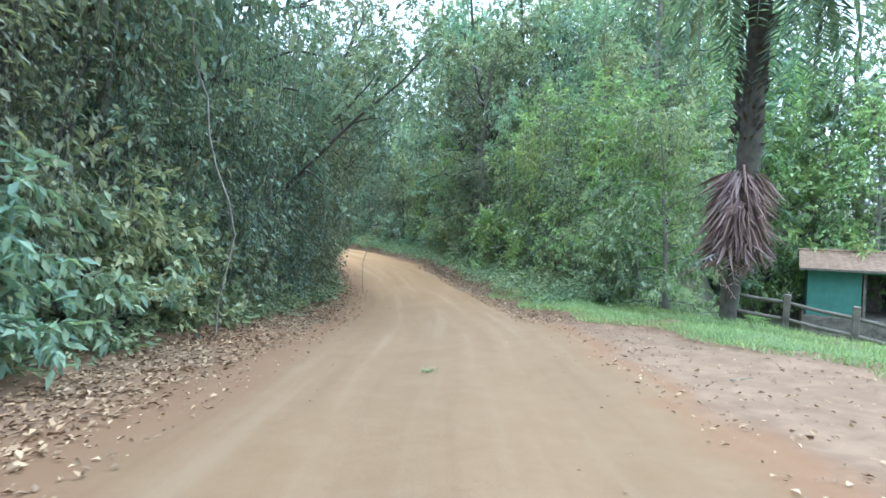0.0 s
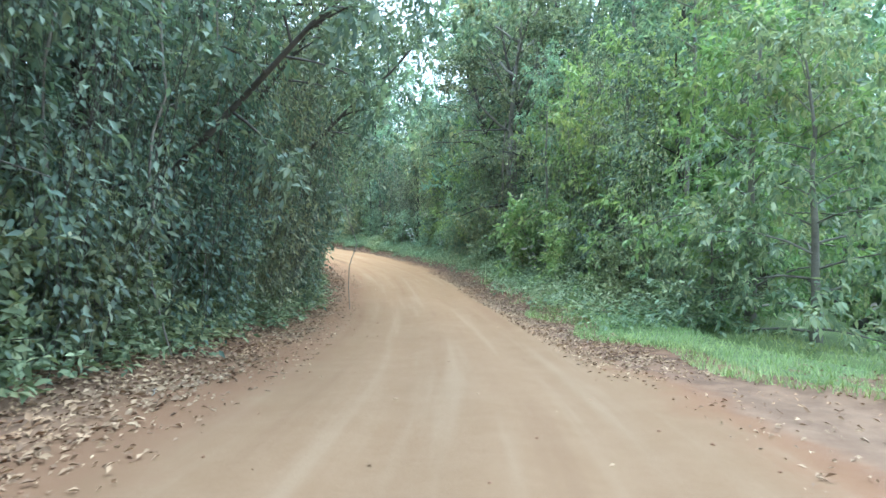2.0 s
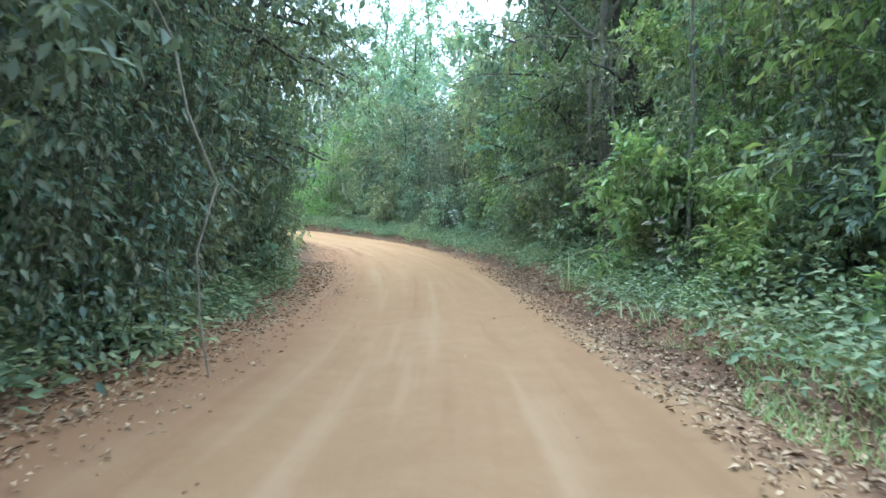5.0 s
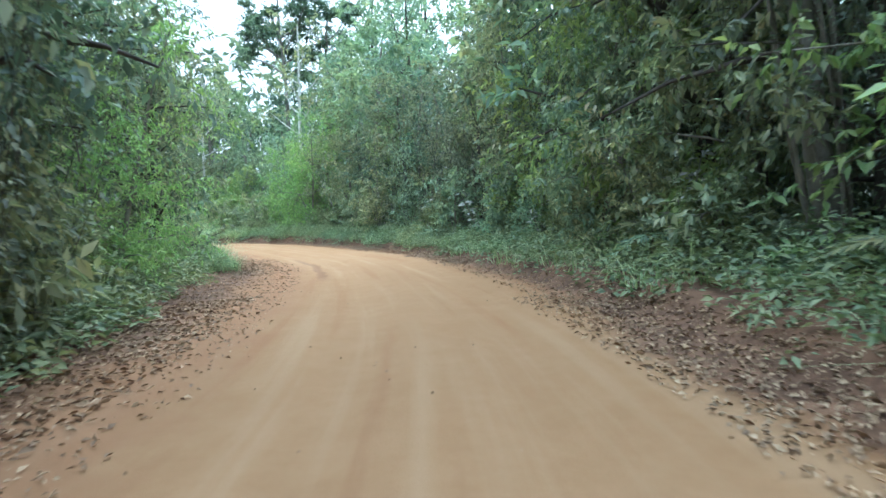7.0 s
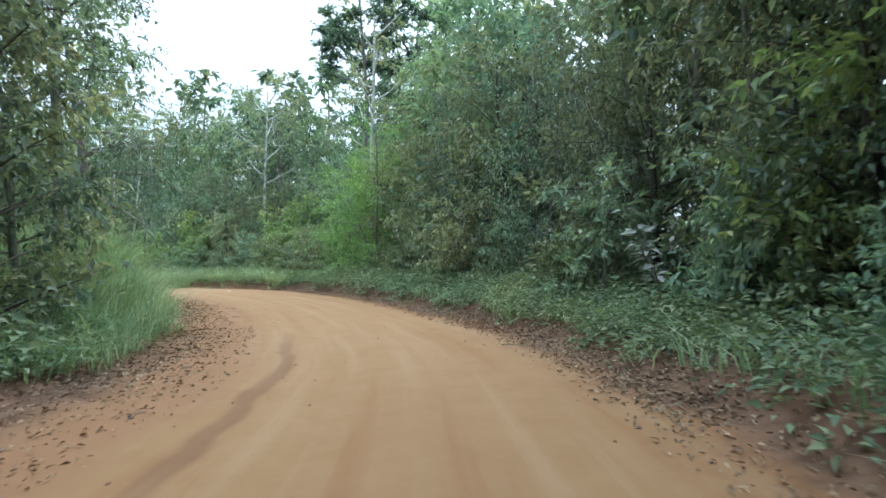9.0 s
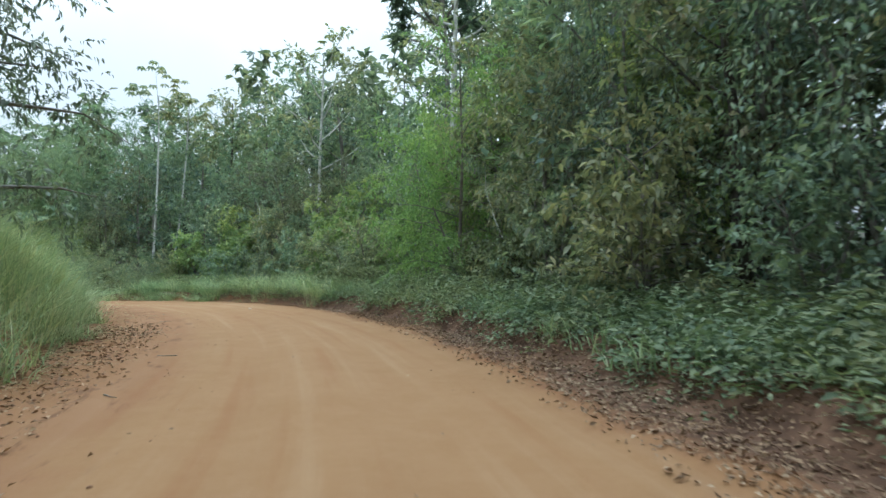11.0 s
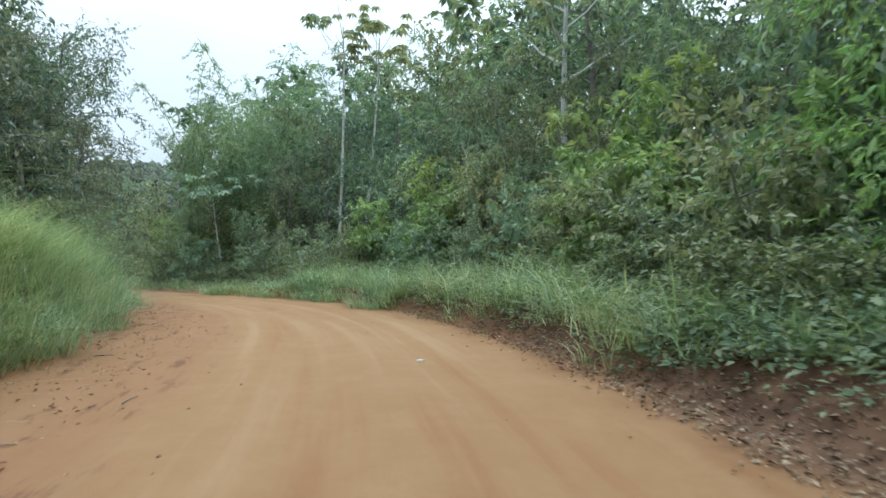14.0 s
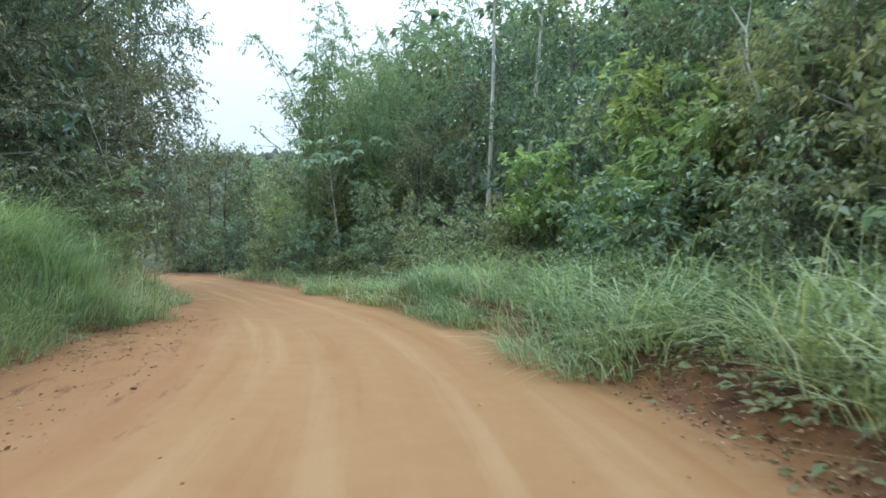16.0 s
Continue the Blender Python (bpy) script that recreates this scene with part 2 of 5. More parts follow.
    sp.inputs["Scale"].default_value, sp.inputs["Detail"].default_value, sp.inputs["Roughness"].default_value = 1.0, 7, 0.72
    links.new(scrape_uv.outputs[0], sp.inputs["Vector"])
    side = math_node("MULTIPLY", smooth(off, -1.5, -2.3), smooth(along, 40.0, 46.0))
    c = blend(math_node("MULTIPLY", math_node("MULTIPLY", smooth(sp.outputs[0], 0.54, 0.64), side), 0.6), c, (0.105, 0.048, 0.026))
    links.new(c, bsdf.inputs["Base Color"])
    bsdf.inputs["Roughness"].default_value = 0.93
    bsdf.inputs["Specular IOR Level"].default_value = 0.25
    fine = noise_of(nodes, links, 38, 6, 0.75)
    mid = noise_of(nodes, links, 5, 5, 0.6)
    hsum = math_node("MULTIPLY_ADD", mid.outputs[0], 1.2, fine.outputs[0])
    bp = nodes.new("ShaderNodeBump")
    bp.inputs["Strength"].default_value, bp.inputs["Distance"].default_value = 0.4, 0.016
    links.new(hsum, bp.inputs["Height"])
    links.new(bp.outputs[0], bsdf.inputs["Normal"])
    return m


ROAD = road_material()

# ---- plan: the road's line, its heights and the land beside it ----
LINE = np.array([(0.2, -60), (0.1, -30), (0, -12), (0, 0), (0, 5), (0.08, 10), (-0.05, 13.5), (-0.55, 19), (-1.37, 24.3), (-2.5, 30), (-4.5, 36.3),
                 (-6.9, 42.3), (-9.4, 46.3), (-12.3, 49.9), (-15.6, 53.3), (-19.5, 56.5), (-23.9, 59.3), (-28.5, 61.6), (-33.5, 63.2),
                 (-39, 64.0), (-46, 64.2), (-56, 63.9), (-65, 63.0), (-76, 60), (-92, 53), (-130, 36)])


def smooth_line(points, step=0.5):
    out = []
    for i in range(1, len(points) - 2):
        p0, p1, p2, p3 = points[i - 1:i + 3]
        n = max(2, int(np.linalg.norm(p2 - p1) / step))
        for k in range(n):
            u = k / n
            out.append(0.5 * (2 * p1 + (p2 - p0) * u + (2 * p0 - 5 * p1 + 4 * p2 - p3) * u * u + (3 * p1 - p0 - 3 * p2 + p3) * u ** 3))
    return np.array(out)


CURVE = smooth_line(LINE)
CURVE_S = np.r_[0, np.cumsum(np.hypot(*np.diff(CURVE, axis=0).T))]
CURVE_S -= CURVE_S[np.argmin(np.hypot(CURVE[:, 0], CURVE[:, 1]))]
TANGENT = np.gradient(CURVE, axis=0)
TANGENT /= np.linalg.norm(TANGENT, axis=1)[:, None]


def on_line(s, off):
    """World x, y of a place s metres along the road and off metres to its right."""
    s = np.asarray(s, float)
    x, y = np.interp(s, CURVE_S, CURVE[:, 0]), np.interp(s, CURVE_S, CURVE[:, 1])
    tx, ty = np.interp(s, CURVE_S, TANGENT[:, 0]), np.interp(s, CURVE_S, TANGENT[:, 1])
    return x + ty * off, y - tx * off


def nearest(x, y):
    """Metres along the road and to its right, for arrays of places."""
    x, y = np.atleast_1d(np.asarray(x, float)), np.atleast_1d(np.asarray(y, float))
    s, off = np.empty(len(x)), np.empty(len(x))
    for a in range(0, len(x), 20000):
        dx, dy = x[a:a + 20000, None] - CURVE[None, :, 0], y[a:a + 20000, None] - CURVE[None, :, 1]
        k = np.argmin(dx * dx + dy * dy, axis=1)
        r = np.arange(len(k))
        ex, ey = dx[r, k], dy[r, k]
        tx, ty = TANGENT[k, 0], TANGENT[k, 1]
        s[a:a + 20000] = CURVE_S[k] + ex * tx + ey * ty
        side = ex * ty - ey * tx
        off[a:a + 20000] = np.sign(side) * np.hypot(ex, ey)
    return s, off


def wave(x, y, f, seed=0.0):
    return (np.sin(x * f + 1.3 + seed) * np.cos(y * f * 1.13 + 0.7 * seed) + 0.5 * np.sin(x * f * 2.3 - y * f * 1.7 + seed * 2.1)) / 1.5


def step(v, lo, hi):
    u = np.clip((v - lo) / (hi - lo), 0, 1)
    return u * u * (3 - 2 * u)


def road_z(s):
    return np.interp(s, [-60, 0, 2.8, 5.6, 8.5, 11.7, 13.4, 18, 24.4, 30, 36, 43, 50, 57, 63, 70, 80, 95, 130],
                     [4.2, -0.09, -0.37, -0.63, -0.87, -1.16, -1.33, -1.68, -2.02, -2.06, -2.1, -2.14, -2.07, -1.9, -1.77, -1.67, -1.6, -1.58, -1.5])


def left_edge(s):
    """Where the plants begin on the left, in metres from the road's line."""
    return np.interp(s, [-14, 6, 11, 17, 22, 30, 36, 41, 46, 60, 72, 79, 86, 130], [4.2, 4.1, 3.8, 3.1, 2.9, 3.4, 4.2, 4.2, 3.8, 4.2, 4.3, 4.4, 3.0, 2.9])


def right_edge(s):
    return np.interp(s, [15, 17, 19, 24, 30, 33, 42, 52, 60, 67, 74, 90], [3.1, 2.7, 2.4, 2.4, 2.65, 2.65, 2.8, 3.05, 2.8, 2.65, 2.35, 2.1])


def lawn_edge(s):
    return np.interp(s, [-14, 0, 7, 11, 15, 19, 26], [7.0, 6.4, 5.1, 3.9, 2.8, 2.5, 2.6])


def yard_mask(x, y):
    """1 in the sloping yard of the house, 0 in the forest."""
    return step(np.asarray(x) - 0.46 * np.asarray(y), -1.6, 0.8) * (1 - step(np.asarray(y), 45, 60))


def land(s, off):
    """Height of the land over the road's crown, without the road's own ruts."""
    x, y = on_line(s, off)
    yard = np.maximum((1 - step(s, 13.0, 20.0)) * (1 - step(off, 5, 12)), yard_mask(x, y))
    bank = 0.26 + 0.2 * step(s, 42, 62) - 0.3 * step(s, 83, 90)
    start = right_edge(s)
    right = bank * step(off, start - 0.15, start + 0.5) + np.clip(off - 3.4, 0, 60) * 0.07
    edge = lawn_edge(s)
    lawn = 0.07 * step(off, edge - 0.4, edge + 0.3) - 3.0 * step(off, edge + 1.2, edge + 14.0) - 0.3 * np.exp(-((off - edge - 1.7) / 0.22) ** 2)
    right = right * (1 - yard) + lawn * yard
    grassy = step(s, 46, 54)
    side = left_edge(s)
    left = 0.14 * step(-off, side - 0.4, side + 0.6) + np.clip(-off - 4, 0, 40) * 0.05
    left_bank = 1.6 * step(-off, side - 0.1, side + 1.8) - np.clip(-off - 8, 0, 60) * 0.05
    left = left * (1 - grassy) + left_bank * grassy
    return np.where(off > 0, right, left)


def ground_z(x, y):
    s, off = nearest(x, y)
    return road_z(s) + land(s, off) + 0.05 * wave(np.asarray(x), np.asarray(y), 0.9) * step(np.abs(off), 2.5, 4)


def strip_tail(s):
    """Where the road's sheet dives under the land on its right."""
    return 5.0 + 2.0 * (1 - step(s, 8, 12))


def strip_z(s, off):
    """Height of the road's sheet with ruts, crumbs and shoulders."""
    x, y = on_line(s, off)
    z = road_z(s) + land(s, off)
    sway = 0.15 * np.sin(s * 0.21)
    rut = np.exp(-((off - 0.85 - sway) / 0.32) ** 2) + np.exp(-((off + 0.75 - sway) / 0.32) ** 2)
    z = z - 0.035 * rut + 0.03 * np.exp(-((off - 0.05 - sway) / 0.35) ** 2)
    z = z - 0.03 * np.exp(-((off + 1.4) / 0.13) ** 2) * step(s, 38, 40) * (1 - step(s, 46, 49))
    z = z + 0.014 * wave(x, y, 1.3, 1.0) + 0.004 * wave(x, y, 6.3, 2.0)
    z = z + 0.03 * np.sin(off * 8.0 + 0.9 * np.sin(s * 0.8)) * wave(x, y, 1.1, 5.0) * step(-off, 1.8, 2.3) * step(s, 40, 46)
    return z + 0.025 * wave(x, y, 5.0, 3.0) * step(np.abs(off), 1.9, 2.8)


# ---- mesh helpers ----
def mesh_of(name, verts, faces, mat, smooth_faces=False):
    """A mesh from arrays; faces: (n, k) array of vertex indices."""
    me = bpy.data.meshes.new(name)
    verts, faces = np.asarray(verts, np.float32), np.asarray(faces, np.int32)
    me.vertices.add(len(verts))
    me.vertices.foreach_set("co", verts.ravel())
    me.loops.add(faces.size)
    me.loops.foreach_set("vertex_index", faces.ravel())
    me.polygons.add(len(faces))
    me.polygons.foreach_set("loop_start", np.arange(0, faces.size, faces.shape[1], dtype=np.int32))
    if smooth_faces:
        me.polygons.foreach_set("use_smooth", np.ones(len(faces), bool))
    me.update(calc_edges=True)
    me.materials.append(mat)
    return me


def part(name, bm, mat, parent, label=""):
    """Links a bmesh, or a finished mesh, as one part under a thing."""
    if isinstance(bm, bmesh.types.BMesh):
        me = bpy.data.meshes.new(name)
        bm.to_mesh(me)
        bm.free()
        me.materials.append(mat)
    else:
        me = bm
    ob = new(name, me)
    ob.parent = parent
    return tagged(ob, label) if label else ob


def unit(v):
    return v / np.maximum(np.linalg.norm(v, axis=-1, keepdims=True), 1e-9)


def leaves_of(base, way, length, width, fold=0.18, rng=None):
    """Folded pointed leaves: arrays of verts and triangles."""
    n = len(base)
    way = unit(way)
    flat = np.tile([0.0, 0.0, 1.0], (n, 1)) + rng.normal(0, 0.45, (n, 3))
    side = unit(np.cross(way, flat))
    up = np.cross(side, way)
    L, W = np.broadcast_to(length, n)[:, None], np.broadcast_to(width, n)[:, None]
    v = np.empty((n, 4, 3))
    v[:, 0] = base
    v[:, 1] = base + way * L * 0.42 + side * W * 0.5 + up * W * fold
    v[:, 2] = base + way * L - up * L * 0.12
    v[:, 3] = base + way * L * 0.42 - side * W * 0.5 + up * W * fold
    k = np.arange(n)[:, None] * 4
    f = np.concatenate([k + [0, 1, 2], k + [0, 2, 3]], 1).reshape(-1, 3)
    return v.reshape(-1, 3), f


def tube(points, radii, sides=6):
    points = np.asarray(points, float)
    radii = np.broadcast_to(radii, len(points))
    t = unit(np.gradient(points, axis=0))
    ref = np.where(np.abs(t[:, 2:3]) > 0.9, [[1.0, 0, 0]], [[0, 0, 1.0]])
    a = unit(np.cross(t, ref))
    b = np.cross(t, a)
    ang = np.linspace(0, 2 * np.pi, sides, endpoint=False)
    ring = points[:, None] + radii[:, None, None] * (a[:, None] * np.cos(ang)[None, :, None] + b[:, None] * np.sin(ang)[None, :, None])
    v = ring.reshape(-1, 3)
    f = []
    for i in range(len(points) - 1):
        for j in range(sides):
            k = (j + 1) % sides
            f.append((i * sides + j, i * sides + k, (i + 1) * sides + k, (i + 1) * sides + j))
    return v, np.array(f)


def joined(pieces):
    """Joins (verts, faces) pairs."""
    vs, fs, n = [], [], 0
    for v, f in pieces:
        vs.append(v)
        fs.append(f + n)
        n += len(v)
    return np.concatenate(vs), np.concatenate(fs)


def empty_thing(name, label, category, group=""):
    return tagged(new(name), label, category, group)


PROTOS = {}
DEEP = []


def low_wood(x, y):
    """The low wood past the far bend, over which the hill shows."""
    a = math.degrees(math.atan2(-24.0 - x, y - 59.0))
    return 71.5 < a < 83.0 and math.hypot(x + 24, y - 59) > 24


def place(key, x, y, z=None, turn=0.0, size=1.0, tall=1.0, lean=(0, 0)):
    """Puts the first or a further copy of a prepared thing on the ground."""
    ob, used = PROTOS[key]
    z = float(ground_z(x, y)[0]) - 0.03 if z is None else z
    if low_wood(x, y) and key[:4] in ("back", "tall", "unde"):
        size *= 0.6
    m = pose(x, y, z, lean[0], lean[1], turn)
    if key == "back_d":  # trees deep in the forest are one mass
        DEEP.append(m @ Matrix.Diagonal((size, size, size * tall, 1)))
        return None
    if not used:
        PROTOS[key] = (ob, True)
        ob.matrix_basis = m
        return ob
    return copy_thing(ob, m @ Matrix.Diagonal((size, size, size * tall, 1)))


# ---- plants ----
def woody(name, label, category, group, seed, height, stem_r, limbs, spread, low, twigs, per_twig, leaf, leaf_w, mat, bark,
          droop=0.3, stems=1, top=0.55, twig_len=0.7, bend=0.25):
    """A tree or shrub: tapered stems with limbs, and a crown of single leaves on twigs. low: height where limbs start; top: crown taper."""
    rng = np.random.default_rng(seed)
    thing = empty_thing(name, label, category, group)
    if leaf < 0.24:  # plants near the road carry small leaves
        twigs, per_twig, leaf, leaf_w = max(6, round(twigs * 1.12)), round(per_twig * 1.3), leaf * 0.8, leaf_w * 0.76
    elif leaf < 0.5:
        twigs, leaf, leaf_w = max(6, round(twigs * 1.1)), leaf * 0.92, leaf_w * 0.95
    wood, bases, ways = [], [], []
    for k in range(stems):
        lean_az = rng.uniform(0, 2 * np.pi)
        out = (0.12 if stems == 1 else 0.45) * rng.uniform(0.6, 1.3)
        zz = np.linspace(0, 1, 8)
        hk = height * (1 if k == 0 else rng.uniform(0.6, 0.95))
        wig = np.cumsum(rng.normal(0, bend * 0.05 * height, (8, 2)), axis=0)
        pts = np.c_[np.cos(lean_az) * out * zz ** 1.3 * hk * 0.5 + wig[:, 0] * zz, np.sin(lean_az) * out * zz ** 1.3 * hk * 0.5 + wig[:, 1] * zz, zz * hk - 0.15]
        rad = stem_r * (1.25 - 1.05 * zz) * (1 if k == 0 else 0.7)
        rad[0] *= 1.35
        wood.append(tube(pts, rad, 7))
        for j in range(limbs):
            h = low + (0.98 - low) * (j + rng.uniform(0, 1)) / limbs
            p0 = np.array([np.interp(h, zz, pts[:, i]) for i in range(3)])
            az = 2.4 * j + rng.uniform(-0.5, 0.5) + k
            rel = (h - low) / (1 - low)
            ln = spread * (1 - top * abs(rel - 0.35) ** 1.2) * rng.uniform(0.65, 1.15)
            el = rng.uniform(0.0, 0.55) + 0.6 * rel
            u = np.linspace(0, 1, 5)
            lp = p0 + np.c_[np.cos(az) * np.cos(el) * u * ln, np.sin(az) * np.cos(el) * u * ln, np.sin(el) * u * ln - droop * ln * 0.5 * u ** 2]
            lp += np.cumsum(rng.normal(0, 0.03 * ln, (5, 3)), axis=0) * u[:, None]
            r0 = max(0.012, stem_r * 0.38 * (1.2 - rel))
            wood.append(tube(lp, r0 * (1.1 - 0.9 * u), 3))
            tu = rng.uniform(0.18, 1.0, twigs) ** 0.8
            tb = np.stack([np.interp(tu, u, lp[:, i]) for i in range(3)], 1)
            td = unit(unit(lp[-1] - lp[0]) * 0.45 + rng.normal(0, 0.75, (twigs, 3)) + [0, 0, -0.15 * droop])
            tl = twig_len * rng.uniform(0.6, 1.3, twigs)
            lu = rng.uniform(0.1, 1.0, (twigs, per_twig))
            sag = (lu ** 2)[..., None] * tl[:, None, None] * np.array([0, 0, -0.35 * droop])
            bases.append((tb[:, None] + td[:, None] * (lu * tl[:, None])[..., None] + sag).reshape(-1, 3))
            ways.append(unit(td[:, None] * 0.55 + rng.normal(0, 0.55, (twigs, per_twig, 3)) + [0, 0, -droop]).reshape(-1, 3))
    base, way = np.concatenate(bases), np.concatenate(ways)
    keep = base[:, 2] > 0.05
    base, way = base[keep], way[keep]
    size = rng.uniform(0.5, 1.3, len(base))
    v, f = leaves_of(base, way, leaf * size, leaf_w * size, rng=rng)
    wv, wf = joined(wood)
    part("trunk" if category == "tree" else "stem", mesh_of("trunk", wv, wf, bark, True), bark, thing)
    part("crown" if category == "tree" else "foliage", mesh_of("crown", v, f, mat), mat, thing)
    return thing


FOREST = "forest trees beside the road"
THICKET = "shrubs at the forest edge"
for key, args in {
    "tall_a": ("tree", "tall dark green broadleaf forest tree with dense crown", "tree", FOREST, 1, 14, 0.19, 28, 3.6, 0.14, 24, 9, 0.30, 0.15, LEAF_DARK, BARK_DARK, 0.3, 1, 0.55, 1.1),
    "tall_b": ("tree", "tall slender forest tree with green crown and grey trunk", "tree", FOREST, 2, 16, 0.17, 22, 3.0, 0.35, 24, 9, 0.28, 0.13, LEAF_MID, BARK_GREY, 0.35, 1, 0.55, 1.1),
    "tall_c": ("tree", "broad spreading forest tree hung with dense dark leaves", "tree", FOREST, 3, 11.5, 0.2, 28, 4.3, 0.22, 16, 10, 0.23, 0.108, LEAF_DARK, BARK_DARK, 0.5, 1, 0.5, 1.0),
    "back_a": ("tree", "tall forest tree with broad green crown behind the forest edge", "tree", FOREST, 21, 14, 0.2, 19, 4.0, 0.1, 18, 9, 0.36, 0.19, LEAF_MID, BARK_DARK, 0.3, 1, 0.5, 1.3),
    "back_c": ("tree", "light green leafy forest tree behind the forest edge", "tree", FOREST, 25, 11, 0.18, 18, 3.6, 0.05, 16, 8, 0.4, 0.2, LEAF_BAMBOO, BARK_GREY, 0.35, 1, 0.4, 1.3),
    "back_b": ("tree", "tall forest tree with dark dense crown behind the forest edge", "tree", FOREST, 22, 12, 0.2, 18, 4.0, 0.05, 17, 9, 0.36, 0.18, LEAF_DARK, BARK_GREY, 0.4, 1, 0.4, 1.3),
    "under_a": ("tree", "dense understorey tree leafy down to the ground", "tree", FOREST, 4, 6.5, 0.09, 30, 2.3, 0.05, 14, 9, 0.2, 0.092, LEAF_DARK, BARK_DARK, 0.4, 1, 0.5, 0.65),
    "under_b": ("tree", "leafy young understorey tree with mid-green drooping leaves", "tree", FOREST, 5, 5.2, 0.07, 28, 2.0, 0.05, 16, 9, 0.21, 0.086, LEAF_MID, BARK_GREY, 0.6, 1, 0.5, 0.65),
    "under_c": ("tree", "fine-leaved understorey tree with two thin stems", "tree", FOREST, 6, 7.2, 0.06, 14, 2.0, 0.08, 15, 9, 0.18, 0.076, LEAF_DARK, BARK_GREY, 0.35, 2, 0.5, 0.65),
    "lush": ("tree", "lush yellow-green understorey tree leafy to the ground", "tree", FOREST, 39, 6.0, 0.08, 28, 2.2, 0.05, 15, 9, 0.21, 0.09, LEAF_YELLOW, BARK_GREY, 0.5, 1, 0.5, 0.7),
    "mid_a": ("tree", "leafy young tree with drooping leaves behind the roadside grass", "tree", FOREST, 34, 5.6, 0.07, 24, 2.1, 0.04, 11, 8, 0.245, 0.1, LEAF_MID, BARK_GREY, 0.5, 1, 0.5, 0.7),
    "mid_b": ("tree", "dense dark young tree behind the roadside shrubs", "tree", FOREST, 35, 6.6, 0.08, 24, 2.3, 0.04, 11, 8, 0.245, 0.105, LEAF_DARK, BARK_DARK, 0.4, 1, 0.5, 0.7),
    "yard_tree": ("tree", "yellow-green leafy tree behind the yard house", "tree", FOREST, 36, 9.0, 0.14, 26, 3.2, 0.06, 16, 9, 0.3, 0.13, LEAF_YELLOW, BARK_GREY, 0.4, 1, 0.45, 1.0),
    "broad": ("shrub", "tall dark shrub with broad drooping leaves", "shrub", THICKET, 37, 3.0, 0.035, 10, 1.1, 0.06, 9, 7, 0.225, 0.09, LEAF_DARK, BARK_DARK, 0.6, 3, 0.5, 0.5),
    "broad_light": ("shrub", "green shrub with broad drooping leaves", "shrub", THICKET, 38, 2.2, 0.03, 9, 0.9, 0.06, 9, 7, 0.22, 0.09, LEAF_MID, BARK_GREY, 0.6, 3, 0.5, 0.45),
    "light_fine": ("tree", "bright green feathery young tree arching at the forest edge", "tree", FOREST, 23, 5.5, 0.05, 15, 2.1, 0.06, 20, 11, 0.15, 0.046, LEAF_LIGHT, BARK_GREY, 0.6, 2, 0.5, 0.75),
    "pole": ("tree", "thin grey straight-trunked tree with a small high crown", "tree", FOREST, 24, 9.5, 0.06, 9, 1.5, 0.62, 16, 9, 0.2, 0.09, LEAF_MID, BARK_GREY, 0.4, 1, 0.5, 0.7),
    "shrub_a": ("shrub", "dense green shrub with mid-sized leaves", "shrub", THICKET, 7, 2.3, 0.03, 9, 1.1, 0.05, 9, 8, 0.17, 0.08, LEAF_MID, BARK_GREY, 0.35, 3, 0.5, 0.4),
    "shrub_b": ("shrub", "bright yellow-green shrub with big pointed leaves", "shrub", THICKET, 8, 2.8, 0.035, 9, 1.4, 0.08, 11, 7, 0.25, 0.11, LEAF_YELLOW, BARK_GREY, 0.4, 4, 0.5, 0.45),
    "shrub_big": ("shrub", "tall yellow-green shrub with big pointed drooping leaves", "shrub", THICKET, 12, 4.4, 0.05, 14, 1.8, 0.08, 13, 8, 0.27, 0.105, LEAF_YELLOW, BARK_GREY, 0.5, 3, 0.5, 0.55),
    "olive": ("tree", "broad tree with fine drooping olive-green leaves", "tree", FOREST, 27, 9.0, 0.15, 30, 3.7, 0.1, 26, 10, 0.2, 0.076, LEAF_OLIVE, BARK_GREY, 0.65, 1, 0.4, 0.95),
    "arch": ("tree", "slender dark tree arching over the road", "tree", FOREST, 28, 9.0, 0.07, 13, 2.0, 0.5, 15, 9, 0.2, 0.095, LEAF_DARK, BARK_DARK, 0.5, 1, 0.4, 0.7),
    "shrub_c": ("shrub", "low dark shrub with small leaves", "shrub", THICKET, 9, 1.5, 0.02, 9, 0.95, 0.04, 8, 8, 0.145, 0.075, LEAF_SMALL, BARK_DARK, 0.3, 3, 0.5, 0.35),
}.items():
    PROTOS[key] = (woody(*args), False)

PROTOS["back_d"] = (None, False)

# ---- ground and road ----
def graded(lo, hi, fine, far):
    inner = np.arange(lo, hi + 0.01, fine)
    out, d = [], fine
    a = hi
    while a < far:
        d *= 1.35
        a += d
        out.append(a)
    b, d, left = lo, fine, []
    while b > -far:
        d *= 1.35
        b -= d
        left.append(b)
    return np.r_[left[::-1], inner, out]


